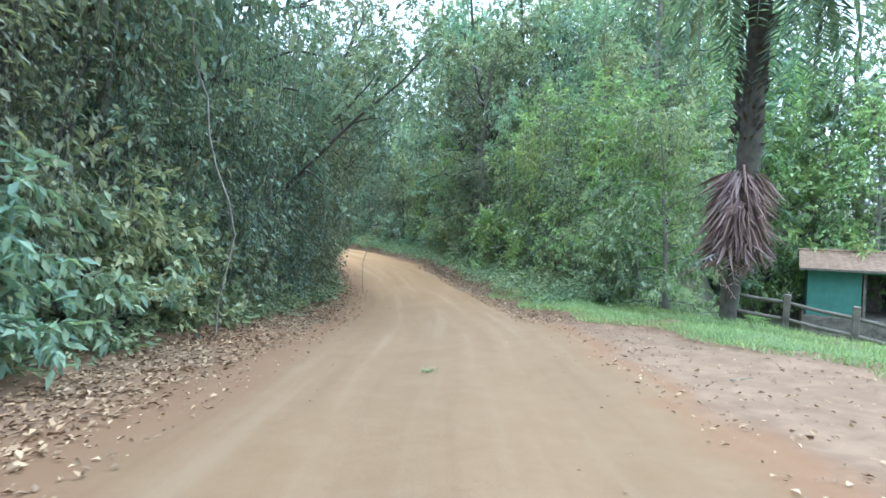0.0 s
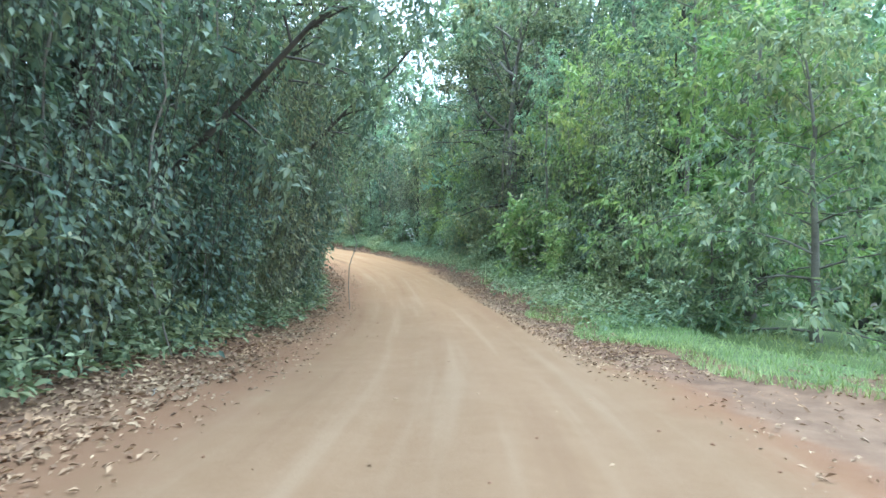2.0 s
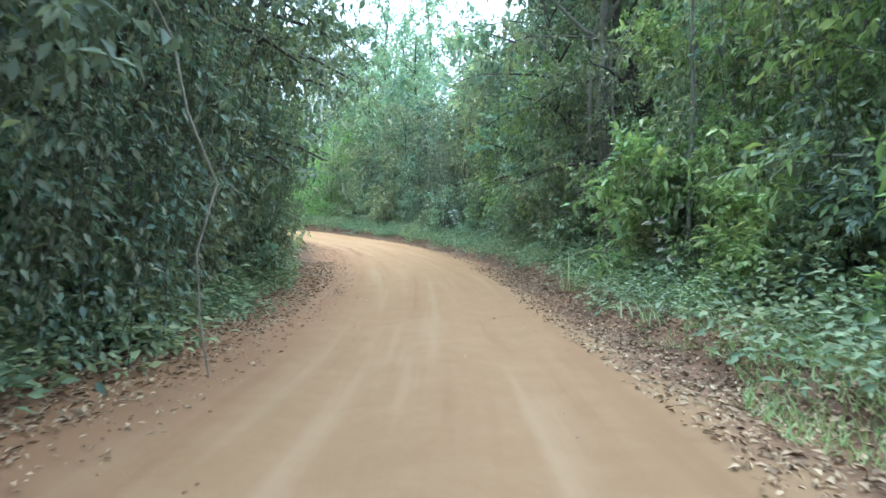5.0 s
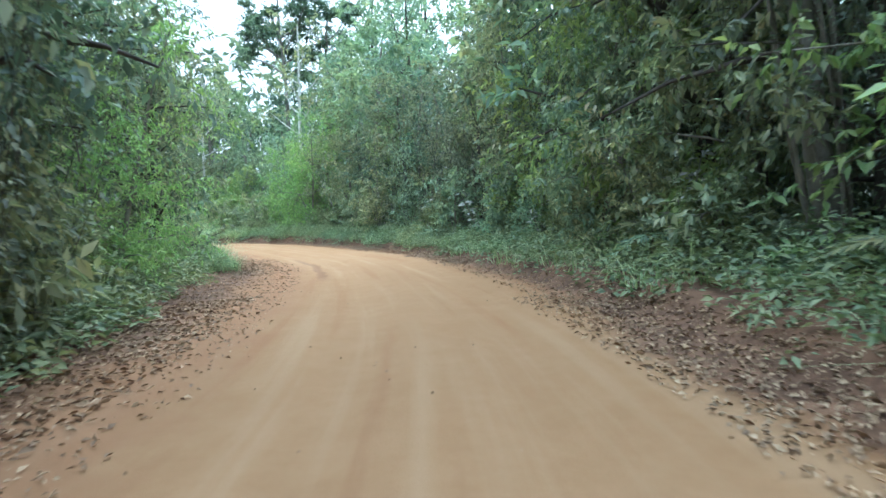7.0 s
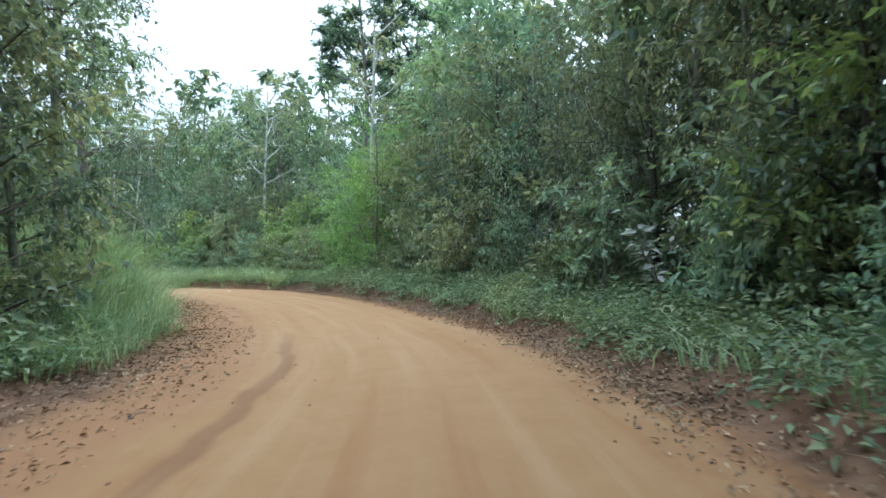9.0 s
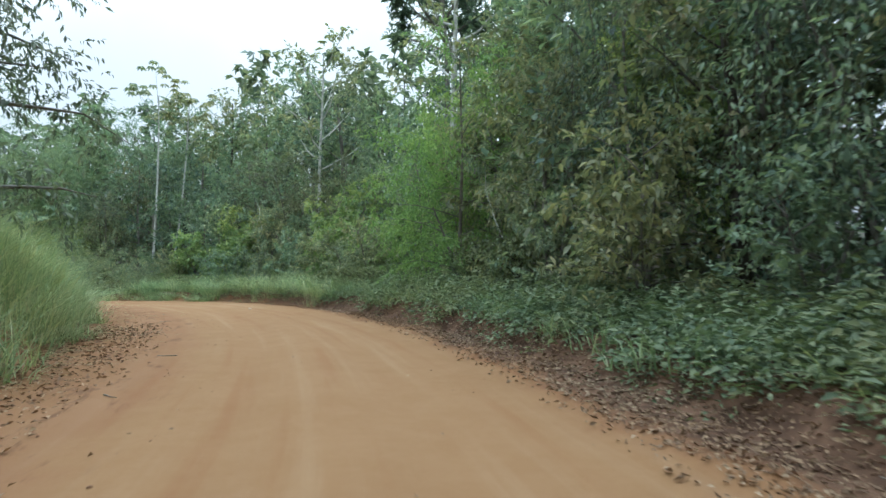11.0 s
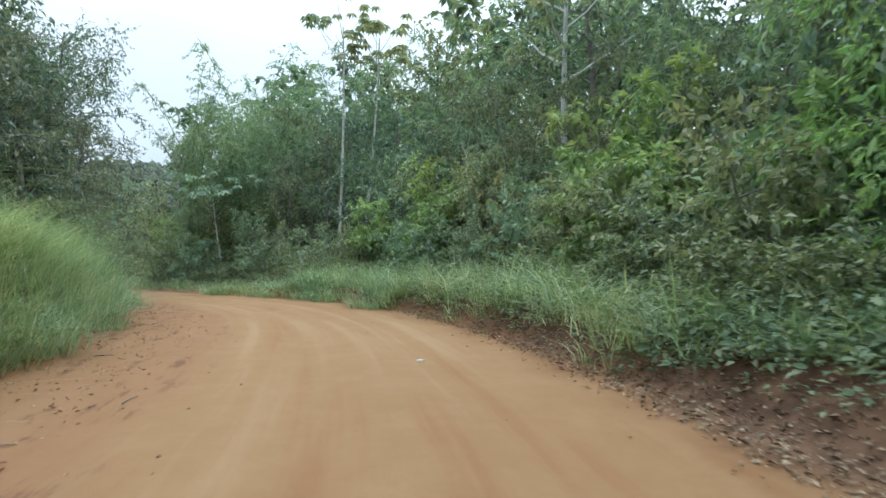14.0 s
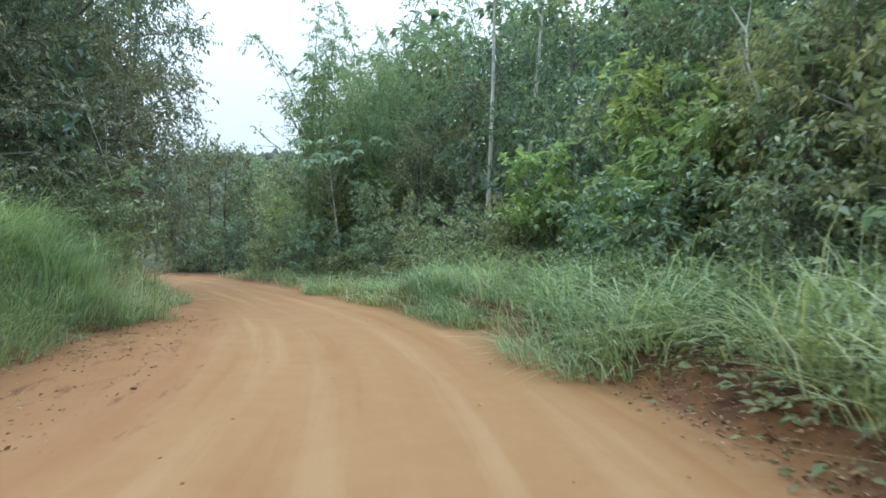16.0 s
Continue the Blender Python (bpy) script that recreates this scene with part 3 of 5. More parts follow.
gx, gy = graded(-80, 36, 1.0, 1800), graded(-22, 100, 1.0, 1800)
GX, GY = np.meshgrid(gx, gy)
GS, GO = nearest(GX.ravel(), GY.ravel())
gz = road_z(GS) + np.where(np.abs(GO) < 60, land(GS, GO), land(GS, np.clip(GO, -60, 60)))
gz += 0.05 * wave(GX.ravel(), GY.ravel(), 0.9) * step(np.abs(GO), 2.5, 4)
gz -= 0.7 * np.where(GO > 0, 1 - step(GO, strip_tail(GS) - 0.6, strip_tail(GS) + 0.5), 1 - step(-GO, 4.1, 5.2)) * (GS > -14)
fade = step(np.abs(GO), 60, 200)
gz = gz * (1 - fade) + fade * (-1.0 + 1.5 * wave(GX.ravel(), GY.ravel(), 0.01))
ridge = 53 * np.exp(-((GX.ravel() + 350) / 120) ** 2 - ((GY.ravel() - 150) / 180) ** 2)
gz += ridge
idx = np.arange(len(GX.ravel())).reshape(GX.shape)
gf = np.stack([idx[:-1, :-1], idx[:-1, 1:], idx[1:, 1:], idx[1:, :-1]], -1).reshape(-1, 4)
ground = new("ground", mesh_of("ground", np.c_[GX.ravel(), GY.ravel(), gz], gf, SOIL, True))
tagged(ground, "dark forest soil with leaf mould under the trees", "ground", kind="structure")

rs, ro = np.arange(-14, 128, 0.28), np.arange(-6.0, 7.7, 0.13)
RS, RO = np.meshgrid(rs, ro, indexing="ij")
s_, o_ = RS.ravel(), RO.ravel()
o_ = np.where(o_ > 4.4, 4.4 + (o_ - 4.4) * (strip_tail(s_) - 3.9) / 3.2, o_)
rx, ry = on_line(s_, o_)
rz = strip_z(s_, o_) - 0.5 * step(-o_, 5.3, 6.0) - 0.5 * step(o_, strip_tail(s_) + 0.1, strip_tail(s_) + 0.5)
ridx = np.arange(len(s_)).reshape(RS.shape)
rf = np.stack([ridx[:-1, :-1], ridx[:-1, 1:], ridx[1:, 1:], ridx[1:, :-1]], -1).reshape(-1, 4)[:, ::-1]
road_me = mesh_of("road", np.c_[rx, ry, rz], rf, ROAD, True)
layer = road_me.uv_layers.new(name="along_across")
li = rf.ravel()
layer.data.foreach_set("uv", np.c_[s_[li], o_[li]].astype(np.float32).ravel())
road = tagged(new("road", road_me), "unpaved sandy orange clay road with shallow wheel ruts", "road", kind="structure")


# ---- the forest: rows of trees and shrubs along both sides ----
rng = np.random.default_rng(11)


def in_glade(x, y):
    """The open grassy place before the two white-trunked trees."""
    ax, ay, bx, by = -46.5, 72.0, -30.0, 62.0
    u = min(1.0, max(0.0, ((x - ax) * (bx - ax) + (y - ay) * (by - ay)) / ((bx - ax) ** 2 + (by - ay) ** 2)))
    return math.hypot(x - ax - u * (bx - ax), y - ay - u * (by - ay)) < 2.2


def near_bright(x, y):
    """Room kept for the bright feathery trees and the vine-hung trunk."""
    return min(math.hypot(x - a, y - c) for a, c in ((-16.4, 62.2), (-15.4, 60.2), (-18.2, 63.2), (1.6, 30.6))) < 1.1


def row(keys, s0, s1, gap, off, jitter, size=(0.85, 1.2), tall=(0.9, 1.15), glade=False):
    """Plants along the road; of a pair of keys the second grows in the lighter stretch beyond s = 54."""
    s = s0
    while s < s1:
        x, y = on_line(s + rng.uniform(-0.3, 0.3) * gap, off + rng.uniform(-jitter, jitter))
        key, turn, sz, tl = keys[rng.integers(len(keys))], rng.uniform(0, 360), rng.uniform(*size), rng.uniform(*tall)
        key = key if isinstance(key, str) else key[int(s > 54)]
        s += gap * rng.uniform(0.8, 1.2)
        if off > 0 and (yard_mask(x, y) > 0.15 or (in_glade(x, y) and not glade) or near_bright(x, y)):
            continue
        place(key, float(x), float(y), turn=turn, size=sz, tall=tl)


# right side
row(["shrub_a", "shrub_c", "shrub_a", "shrub_c"], 16.5, 60, 1.8, 4.9, 0.4)
row(["under_a", "under_b", "lush"], 15, 44, 2.3, 5.9, 0.6)
row([("under_a", "under_b"), ("under_c", "lush"), ("under_a", "under_b")], 44, 62, 2.2, 6.2, 0.6)
row(["shrub_b", "under_b", "shrub_a"], 27, 41, 3.0, 4.9, 0.4, (0.75, 1.05))
row(["pole"], 19, 58, 6.0, 6.2, 0.8, (0.7, 0.9))
row(["mid_b", "back_b", "back_b"], 14, 62, 3.2, 8.3, 0.8, (0.75, 0.95), (0.75, 0.95))
row(["tall_a", "tall_b", "tall_c"], 14, 40, 3.6, 9.0, 1.2, (0.85, 1.0), (0.9, 1.05))
row(["back_a", "back_b"], 16, 44, 3.0, 11.2, 1.0, (0.95, 1.15), (1.0, 1.25))
row(["tall_a", "tall_c", "back_c"], 40, 58, 4.0, 9.5, 1.2, (0.62, 0.78), (0.85, 1.0))
row(["back_d", "back_a"], 14, 27, 3.2, 13.0, 1.5, (0.8, 0.95), (0.85, 1.0))
row(["back_a", "back_b"], 27, 58, 3.5, 13.0, 1.5, (0.75, 0.95), (0.8, 1.0))
row(["back_d"], 14, 56, 4.5, 19, 2.0, (0.8, 1.0))
row(["shrub_a", "shrub_c", "shrub_a"], 60, 112, 2.0, 5.6, 0.5, (0.8, 1.15), (0.8, 1.1), True)
row(["shrub_a", "shrub_b", "shrub_a"], 68, 110, 2.6, 7.0, 0.6, (0.95, 1.35), (0.9, 1.1), True)
row(["shrub_c"], 64, 100, 2.4, 4.2, 0.6, (0.6, 0.95), (0.7, 1.0), True)
row(["back_c", "mid_a"], 73, 112, 2.5, 9.8, 0.6, (0.5, 0.65))
row(["mid_a", "mid_b", "mid_a", "under_c"], 62, 112, 2.6, 8.4, 0.9, (0.85, 1.05))
row(["back_b", "back_c", "mid_b"], 62, 112, 3.4, 11.2, 1.2, (0.65, 0.8))
row(["back_a", "back_b"], 60, 74, 3.6, 15, 1.6, (0.68, 0.85))
row(["back_a", "back_b", "back_c"], 74, 104, 3.8, 15, 1.6, (0.92, 1.12), (0.95, 1.2))
# far row without dark trees: its paler leaf colours stand in for haze
row(["back_a", "back_c"], 64, 98, 3.4, 18.5, 1.6, (0.95, 1.15), (0.95, 1.15))
row(["back_d"], 104, 135, 3.8, 15, 1.6, (0.85, 1.05))
row(["back_d"], 58, 72, 4.6, 21, 2.5, (0.75, 0.9))
row(["back_d"], 72, 135, 4.4, 21, 2.5, (1.0, 1.2))
row(["back_d"], 66, 130, 6.0, 29, 3.0, (1.1, 1.35))
# left side
row(["broad", "broad_light", "broad"], 5, 33, 2.6, -4.7, 0.25, (0.8, 1.1), (0.8, 1.3))
row(["broad_light", "broad"], 19, 44, 3.6, 5.3, 0.4, (0.8, 1.0))
row(["shrub_a", "shrub_c", "shrub_c"], 3.5, 34, 1.8, -4.5, 0.3)
row(["mid_b", "under_c", "mid_a"], 4, 34, 2.2, -5.7, 0.5)
row(["tall_c"], 0, 24, 4.2, -6.4, 0.6, (1.1, 1.3), (1.1, 1.3))
row(["tall_c"], 34.5, 41, 2.0, -8.0, 0.5, (0.85, 1.0))
row(["back_d"], 33, 45, 2.6, -10.5, 0.8, (0.8, 1.0), (0.85, 1.0))
row(["back_d"], -4, 34, 3.2, -9.8, 0.8)
row(["under_a"], 36, 44, 3.0, -7.6, 0.4)
row(["back_d"], -6, 44, 4.2, -14, 2.0)
row(["back_d"], -6, 40, 6.0, -20, 2.0)
row(["shrub_a", "light_fine", "shrub_b"], 35, 46, 1.8, -5.6, 0.4, (0.6, 0.85), (0.55, 0.75))
row(["under_b"], 44, 50, 3.0, -8.0, 0.6, (0.6, 0.8))
row(["back_d"], 45, 52, 4.0, -13.0, 1.0, (0.5, 0.7))
row(["shrub_a", "shrub_c"], 86, 97, 2.6, -4.6, 0.5)
row(["back_d"], 96, 132, 3.6, -7.6, 0.6, (0.6, 0.8))
row(["back_d"], 88, 132, 4.5, -13, 1.5, (0.7, 0.9))

# single plants that stand out
for key, x, y, size, tall in [
    ("shrub_big", -24.3, 66.7, 0.95, 0.7), ("shrub_b", -22.9, 66.0, 1.0, 0.9), ("shrub_a", -25.6, 66.5, 1.1, 0.9), ("under_b", -26.4, 69.4, 0.85, 0.9), ("under_b", -29.0, 70.2, 0.85, 0.8), ("under_b", -31.2, 69.4, 0.85, 0.95), ("shrub_big", -33.6, 70.3, 1.1, 0.88), ("under_b", -32.0, 70.8, 0.9, 0.9), ("shrub_a", -27.6, 67.4, 1.2, 1.0), ("under_a", 1.2, 46.5, 1.0, 1.0), ("tall_a", 1.6, 47.0, 0.95, 1.0), ("back_a", 0.6, 46.0, 1.12, 1.1), ("back_b", 2.8, 43.4, 1.05, 1.1),
    ("light_fine", -16.4, 62.2, 1.3, 1.1), ("light_fine", -18.2, 63.2, 1.05, 1.0), ("light_fine", -15.4, 60.2, 1.2, 1.0), ("back_b", -13.4, 65.8, 0.8, 0.8), ("back_b", -18.6, 67.6, 0.75, 0.75), ("back_c", -21.4, 69.4, 0.7, 0.75), ("back_c", -10.8, 59.2, 1.0, 1.05), ("back_a", -15.2, 67.8, 0.9, 0.95), ("back_a", -12.7, 70.9, 1.2, 1.1), ("back_a", -10.0, 71.5, 1.25, 1.15), ("back_a", -12.6, 62.8, 0.8, 0.95), ("back_a", -10.4, 64.6, 1.0, 1.05), ("back_a", -8.0, 60.4, 0.95, 1.05), ("back_a", -14.4, 67.0, 0.85, 1.0),
    ("under_b", -33.8, 71.5, 1.1, 1.0), ("back_a", 1.6, 41.0, 1.2, 1.2), ("back_a", 4.6, 39.0, 1.2, 1.15), ("back_b", 0.8, 45.0, 1.2, 1.2), ("back_a", 6.8, 36.0, 1.2, 1.15), ("shrub_b", 3.1, 23.8, 0.75, 0.8), ("lush", 3.6, 25.4, 0.55, 0.85), ("shrub_big", 6.6, 21.2, 1.0, 1.1), ("shrub_big", 8.0, 23.2, 1.1, 1.2), ("pole", 2.9, 26.6, 0.85, 1.0), ("pole", 5.4, 19.6, 0.85, 1.0), ("shrub_a", -20.5, 63.2, 1.1, 1.0), ("under_a", -36.5, 72.5, 0.9, 1.0),
    ("mid_b", -45.6, 57.3, 1.35, 1.1), ("mid_b", -41.6, 56.6, 1.3, 1.1), ("mid_b", -49.2, 58.4, 1.3, 1.0), ("mid_b", -43.2, 58.0, 1.1, 1.0), ("olive", -44.5, 58.8, 1.25, 1.0), ("olive", -40.0, 56.4, 1.1, 1.0), ("olive", -44.0, 59.9, 0.8, 0.8), ("under_c", -51.5, 60.0, 1.1, 1.0), ("olive", -52, 58.4, 1.2, 1.0), ("olive", -41.0, 58.0, 0.8, 0.75), ("mid_b", -45.2, 57.6, 1.2, 1.05), ("under_c", -49.4, 58.6, 1.35, 1.0), ("olive", -48.4, 59.6, 0.85, 0.85), ("olive", -52.2, 60.3, 1.15, 1.0), ("olive", -20.3, 49.5, 1.05, 1.0), ("olive", -22.6, 47.2, 1.1, 1.05), ("tall_c", -13.4, 39.0, 0.92, 0.95), ("under_a", -12.9, 40.8, 1.1, 1.05), ("under_b", -14.4, 43.0, 1.1, 1.0), ("under_c", -13.4, 41.8, 1.1, 1.0), ("tall_b", -16.4, 45.4, 0.75, 0.9),
    ("mid_a", -80, 66.0, 1.0, 1.0), ("mid_b", -88.5, 62.8, 0.95, 0.9), ("back_b", -97, 66.0, 0.7, 0.7), ("mid_b", -78.0, 68.6, 0.9, 0.9),
    ("mid_b", -71.5, 66.8, 1.25, 1.1), ("mid_a", -73.0, 69.2, 1.4, 1.1), ("mid_b", -75.0, 66.2, 1.35, 1.1), ("mid_b", -77.6, 64.8, 1.3, 1.1), ("mid_a", -70.0, 70.6, 1.3, 1.1), ("mid_a", -79.5, 64.2, 1.3, 1.0), ("mid_a", -67.4, 69.6, 1.2, 1.0), ("mid_b", -82.4, 66.4, 1.4, 1.1), ("shrub_a", -69.0, 66.6, 1.5, 1.1), ("shrub_a", -73.5, 65.4, 1.5, 1.1), ("shrub_a", -76.2, 64.0, 1.4, 1.1),
    ("mid_a", -50.6, 70.4, 0.85, 0.85), ("lush", -52.4, 71.2, 0.85, 0.95), ("mid_a", -55.2, 69.9, 0.9, 0.9), ("mid_a", -57.8, 68.7, 0.9, 0.9), ("lush", -60.6, 68.4, 0.8, 0.9), ("mid_a", -63.8, 68.6, 0.95, 1.0), ("shrub_a", -54.0, 68.2, 1.3, 1.0), ("shrub_a", -58.8, 67.4, 1.3, 1.0),
    ("under_c", -47, 57.2, 1.0, 1.0), ("mid_b", -39.6, 56.0, 0.8, 0.8),
    ("back_a", 24.0, 44.0, 1.5, 1.2), ("back_a", 31.0, 37.0, 1.5, 1.2), ("back_a", 18.0, 40.5, 1.4, 1.2), ("yard_tree", 11.0, 31.5, 1.0, 1.0), ("yard_tree", 14.6, 34.5, 1.1, 1.1), ("yard_tree", 19.2, 36.6, 1.2, 1.15), ("yard_tree", 24.5, 33.5, 1.2, 1.1), ("yard_tree", 9.4, 28.4, 0.8, 0.8), ("back_c", 12, 38, 1.3, 1.0), ("back_c", 17, 37.5, 1.4, 1.0), ("back_c", 24.0, 38.5, 1.4, 1.0), ("back_c", 28, 33.5, 1.4, 1.0), ("back_a", 21, 42, 1.5, 1.1), ("back_b", 28, 40, 1.5, 1.1), 
    ("shrub_b", 17, 36.5, 1.7, 1.3), ("shrub_b", 23, 35, 1.7, 1.2), ("under_b", 10.5, 26, 0.8, 0.8),
    ("yard_tree", 25.5, 41.0, 1.4, 1.2), ("yard_tree", 21.5, 39.0, 1.35, 1.2), ("back_a", 4.0, 49.5, 1.1, 1.1), ("under_a", -3.4, 57.6, 1.1, 1.0), ("under_a", -1.2, 55.6, 1.1, 1.0), ("under_a", -5.4, 60.0, 1.1, 1.0), ("under_a", 0.8, 53.8, 1.1, 1.0), ("mid_b", -7.2, 62.2, 1.2, 1.0), ("mid_b", -2.2, 59.8, 1.3, 1.0), ("back_d", 34, 18, 1.0, 1.0), ("back_d", 34, 8, 1.0, 1.0), ("back_d", 33, -3, 1.0, 1.0), ("back_d", -47, 50, 1.0, 1.0), ("back_d", -57, 49, 1.0, 1.0), ("back_d", -36, 44, 0.8, 0.8),
    ("back_d", 26, -12, 1.0, 1.0), ("back_d", 14, -16, 1.0, 1.0), ("back_d", 5, -20, 1.0, 1.0), ("back_d", -6, -16, 1.0, 1.0), ("shrub_b", 13.2, 25.6, 0.75, 0.7),
]:
    place(key, x, y, turn=rng.uniform(0, 360), size=size, tall=tall)
for s, o, lean in [(24.5, -6.6, 24), (27.5, -5.6, 17), (31.0, -5.6, 12), (31.0, 7.0, -13), (35.0, 6.6, -12)]:  # trees that lean over the road
    x, y = on_line(s, o)
    place("tall_c", float(x), float(y), turn=0, size=0.95, tall=1.05, lean=(0, lean))
for s, o, lean in [(17.5, -6.6, 34), (20.5, -6.4, 40), (24.0, -6.4, 36), (14.8, -6.4, 41)]:
    x, y = on_line(s, o)
    place("arch", float(x), float(y), turn=0, size=1.0, tall=1.0, lean=(0, lean))
for k in range(22):
    x, y = -84 - 70 * rng.random(), 20 + 110 * rng.random()
    s, o = nearest(x, y)
    if abs(o[0]) > 7:
        place("back_d", x, y, turn=rng.uniform(0, 360), size=rng.uniform(0.8, 1.1), tall=rng.uniform(0.8, 1.1))


for k in range(40):  # the wood inside the bend and behind the yard
    x, y = (-52 + 34 * rng.random(), -14 + 60 * rng.random()) if k < 28 else (8 + 26 * rng.random(), 46 + 40 * rng.random())
    s, o = nearest(x, y)
    if abs(o[0]) > 16:
        place("back_d", x, y, turn=rng.uniform(0, 360), size=rng.uniform(0.7, 0.95), tall=rng.uniform(0.8, 1.0))


proto = woody("deep_tree", "", "tree", "", 26, 12.5, 0.2, 13, 4.2, 0.08, 9, 7, 0.78, 0.42, LEAF_DARK, BARK_DARK, 0.3, 1, 0.4, 1.5)
vs, fs, kinds, at = [], [], [], 0
for child in list(proto.children):
    me = child.data
    co = np.empty(len(me.vertices) * 3, np.float32)
    me.vertices.foreach_get("co", co)
    me.calc_loop_triangles()
    tri = np.empty(len(me.loop_triangles) * 3, np.int32)
    me.loop_triangles.foreach_get("vertices", tri)
    co, tri = co.reshape(-1, 3), tri.reshape(-1, 3)
    for m in DEEP:
        q = np.array(m)
        vs.append(co @ q[:3, :3].T + q[:3, 3])
        fs.append(tri + at)
        kinds.append(np.full(len(tri), 0 if child.name.startswith("crown") else 1, np.int32))
        at += len(co)
    bpy.data.objects.remove(child)
bpy.data.objects.remove(proto)
deep = mesh_of("deep_forest", np.concatenate(vs), np.concatenate(fs), LEAF_DARK)
deep.materials.append(BARK_DARK)
deep.polygons.foreach_set("material_index", np.concatenate(kinds))
tagged(new("deep_forest", deep), "dark green forest trees standing deep behind the edge", "woods", kind="stuff")


# ---- pale slender trees with an umbrella of lobed leaves ----
def umbrella_tree(seed, height, radius, spread, label, crown_z=0.8, tiers=7):
    r = np.random.default_rng(seed)
    thing = empty_thing("tree", label, "tree", "pale slender trees")
    z = np.linspace(0, 1, 12)
    pts = np.c_[0.12 * height * 0.2 * np.sin(z * 2.2 + seed), 0.1 * height * 0.2 * np.sin(z * 1.7), z * height - 0.2]
    wood = [tube(pts, radius * (1.15 - 0.75 * z), 8)]
    bases, ways = [], []
    for j in range(tiers):
        h = crown_z + (1 - crown_z) * j / tiers
        p0 = np.array([np.interp(h, z, pts[:, i]) for i in range(3)])
        az, ln = 2.4 * j + r.uniform(-0.4, 0.4), spread * r.uniform(0.6, 1.1)
        u = np.linspace(0, 1, 5)
        lp = p0 + np.c_[np.cos(az) * u * ln, np.sin(az) * u * ln, 1.1 * ln * u ** 1.5]
        wood.append(tube(lp, radius * 0.27 * (1.1 - 0.7 * u), 5))
        for q in range(6):
            c = lp[-1] + r.normal(0, 0.42, 3) * [1, 1, 0.5]
            n = 8
            a = np.linspace(0, 2 * np.pi, n, endpoint=False) + r.uniform(0, 1)
            bases.append(np.tile(c, (n, 1)))
            ways.append(np.c_[np.cos(a), np.sin(a), np.full(n, -0.6)])
    v, f = leaves_of(np.concatenate(bases), np.concatenate(ways), 0.46, 0.2, rng=r)
    wv, wf = joined(wood)
    part("trunk", mesh_of("trunk", wv, wf, BARK_PALE, True), BARK_PALE, thing, "smooth pale trunk")
    part("crown", mesh_of("crown", v, f, LEAF_MID), LEAF_MID, thing)
    return thing


def put(thing, x, y, turn=0.0, lean=(0, 0), z=None):
    thing.matrix_basis = pose(x, y, float(ground_z(x, y)[0]) - 0.05 if z is None else z, lean[0], lean[1], turn)
    return thing


put(umbrella_tree(31, 14.2, 0.09, 1.9, "tall slender white-trunked tree with umbrella crown"), -45.1, 72.6)
put(umbrella_tree(32, 13.4, 0.085, 1.7, "slender white-trunked tree leaning, umbrella crown"), -44.0, 72.9, 40, (0, 6))
put(umbrella_tree(33, 5.5, 0.05, 1.4, "slender pale tree with a sparse umbrella crown"), -53.5, 69.5, 90, (3, -5))


def vine_hung_trunk(x, y):
    """An old trunk with dry vines hanging down its bark."""
    r = np.random.default_rng(48)
    ob = emergent_tree(47, 13.0, 0.15, "dark brown trunk hung with dry grey vines", 0.5, 4.0, LEAF_DARK, BARK_GREY, 14, 9, 0.22)
    for k in range(9):
        az, u = r.uniform(0, 6.28), np.linspace(0, 1, 12)
        turn = az + 0.9 * u * r.uniform(-1, 1) + 0.2 * np.sin(u * 9 + k)
        rad = 0.21 + 0.2 * r.uniform(0, 1) * np.sin(u * 3.1)
        top = r.uniform(4.5, 7.5)
        lean = 0.25 * np.sin((u * top / 11.7) * 4 + 47)
        v, f = tube(np.c_[lean + np.cos(turn) * rad, 0.3 * np.sin(u * top / 11.7 * 3) + np.sin(turn) * rad, u * top], np.full(12, r.uniform(0.018, 0.045)), 5)
        part("vine", mesh_of("vine", v, f, VINE, True), VINE, ob)
    put(ob, x, y, 30)


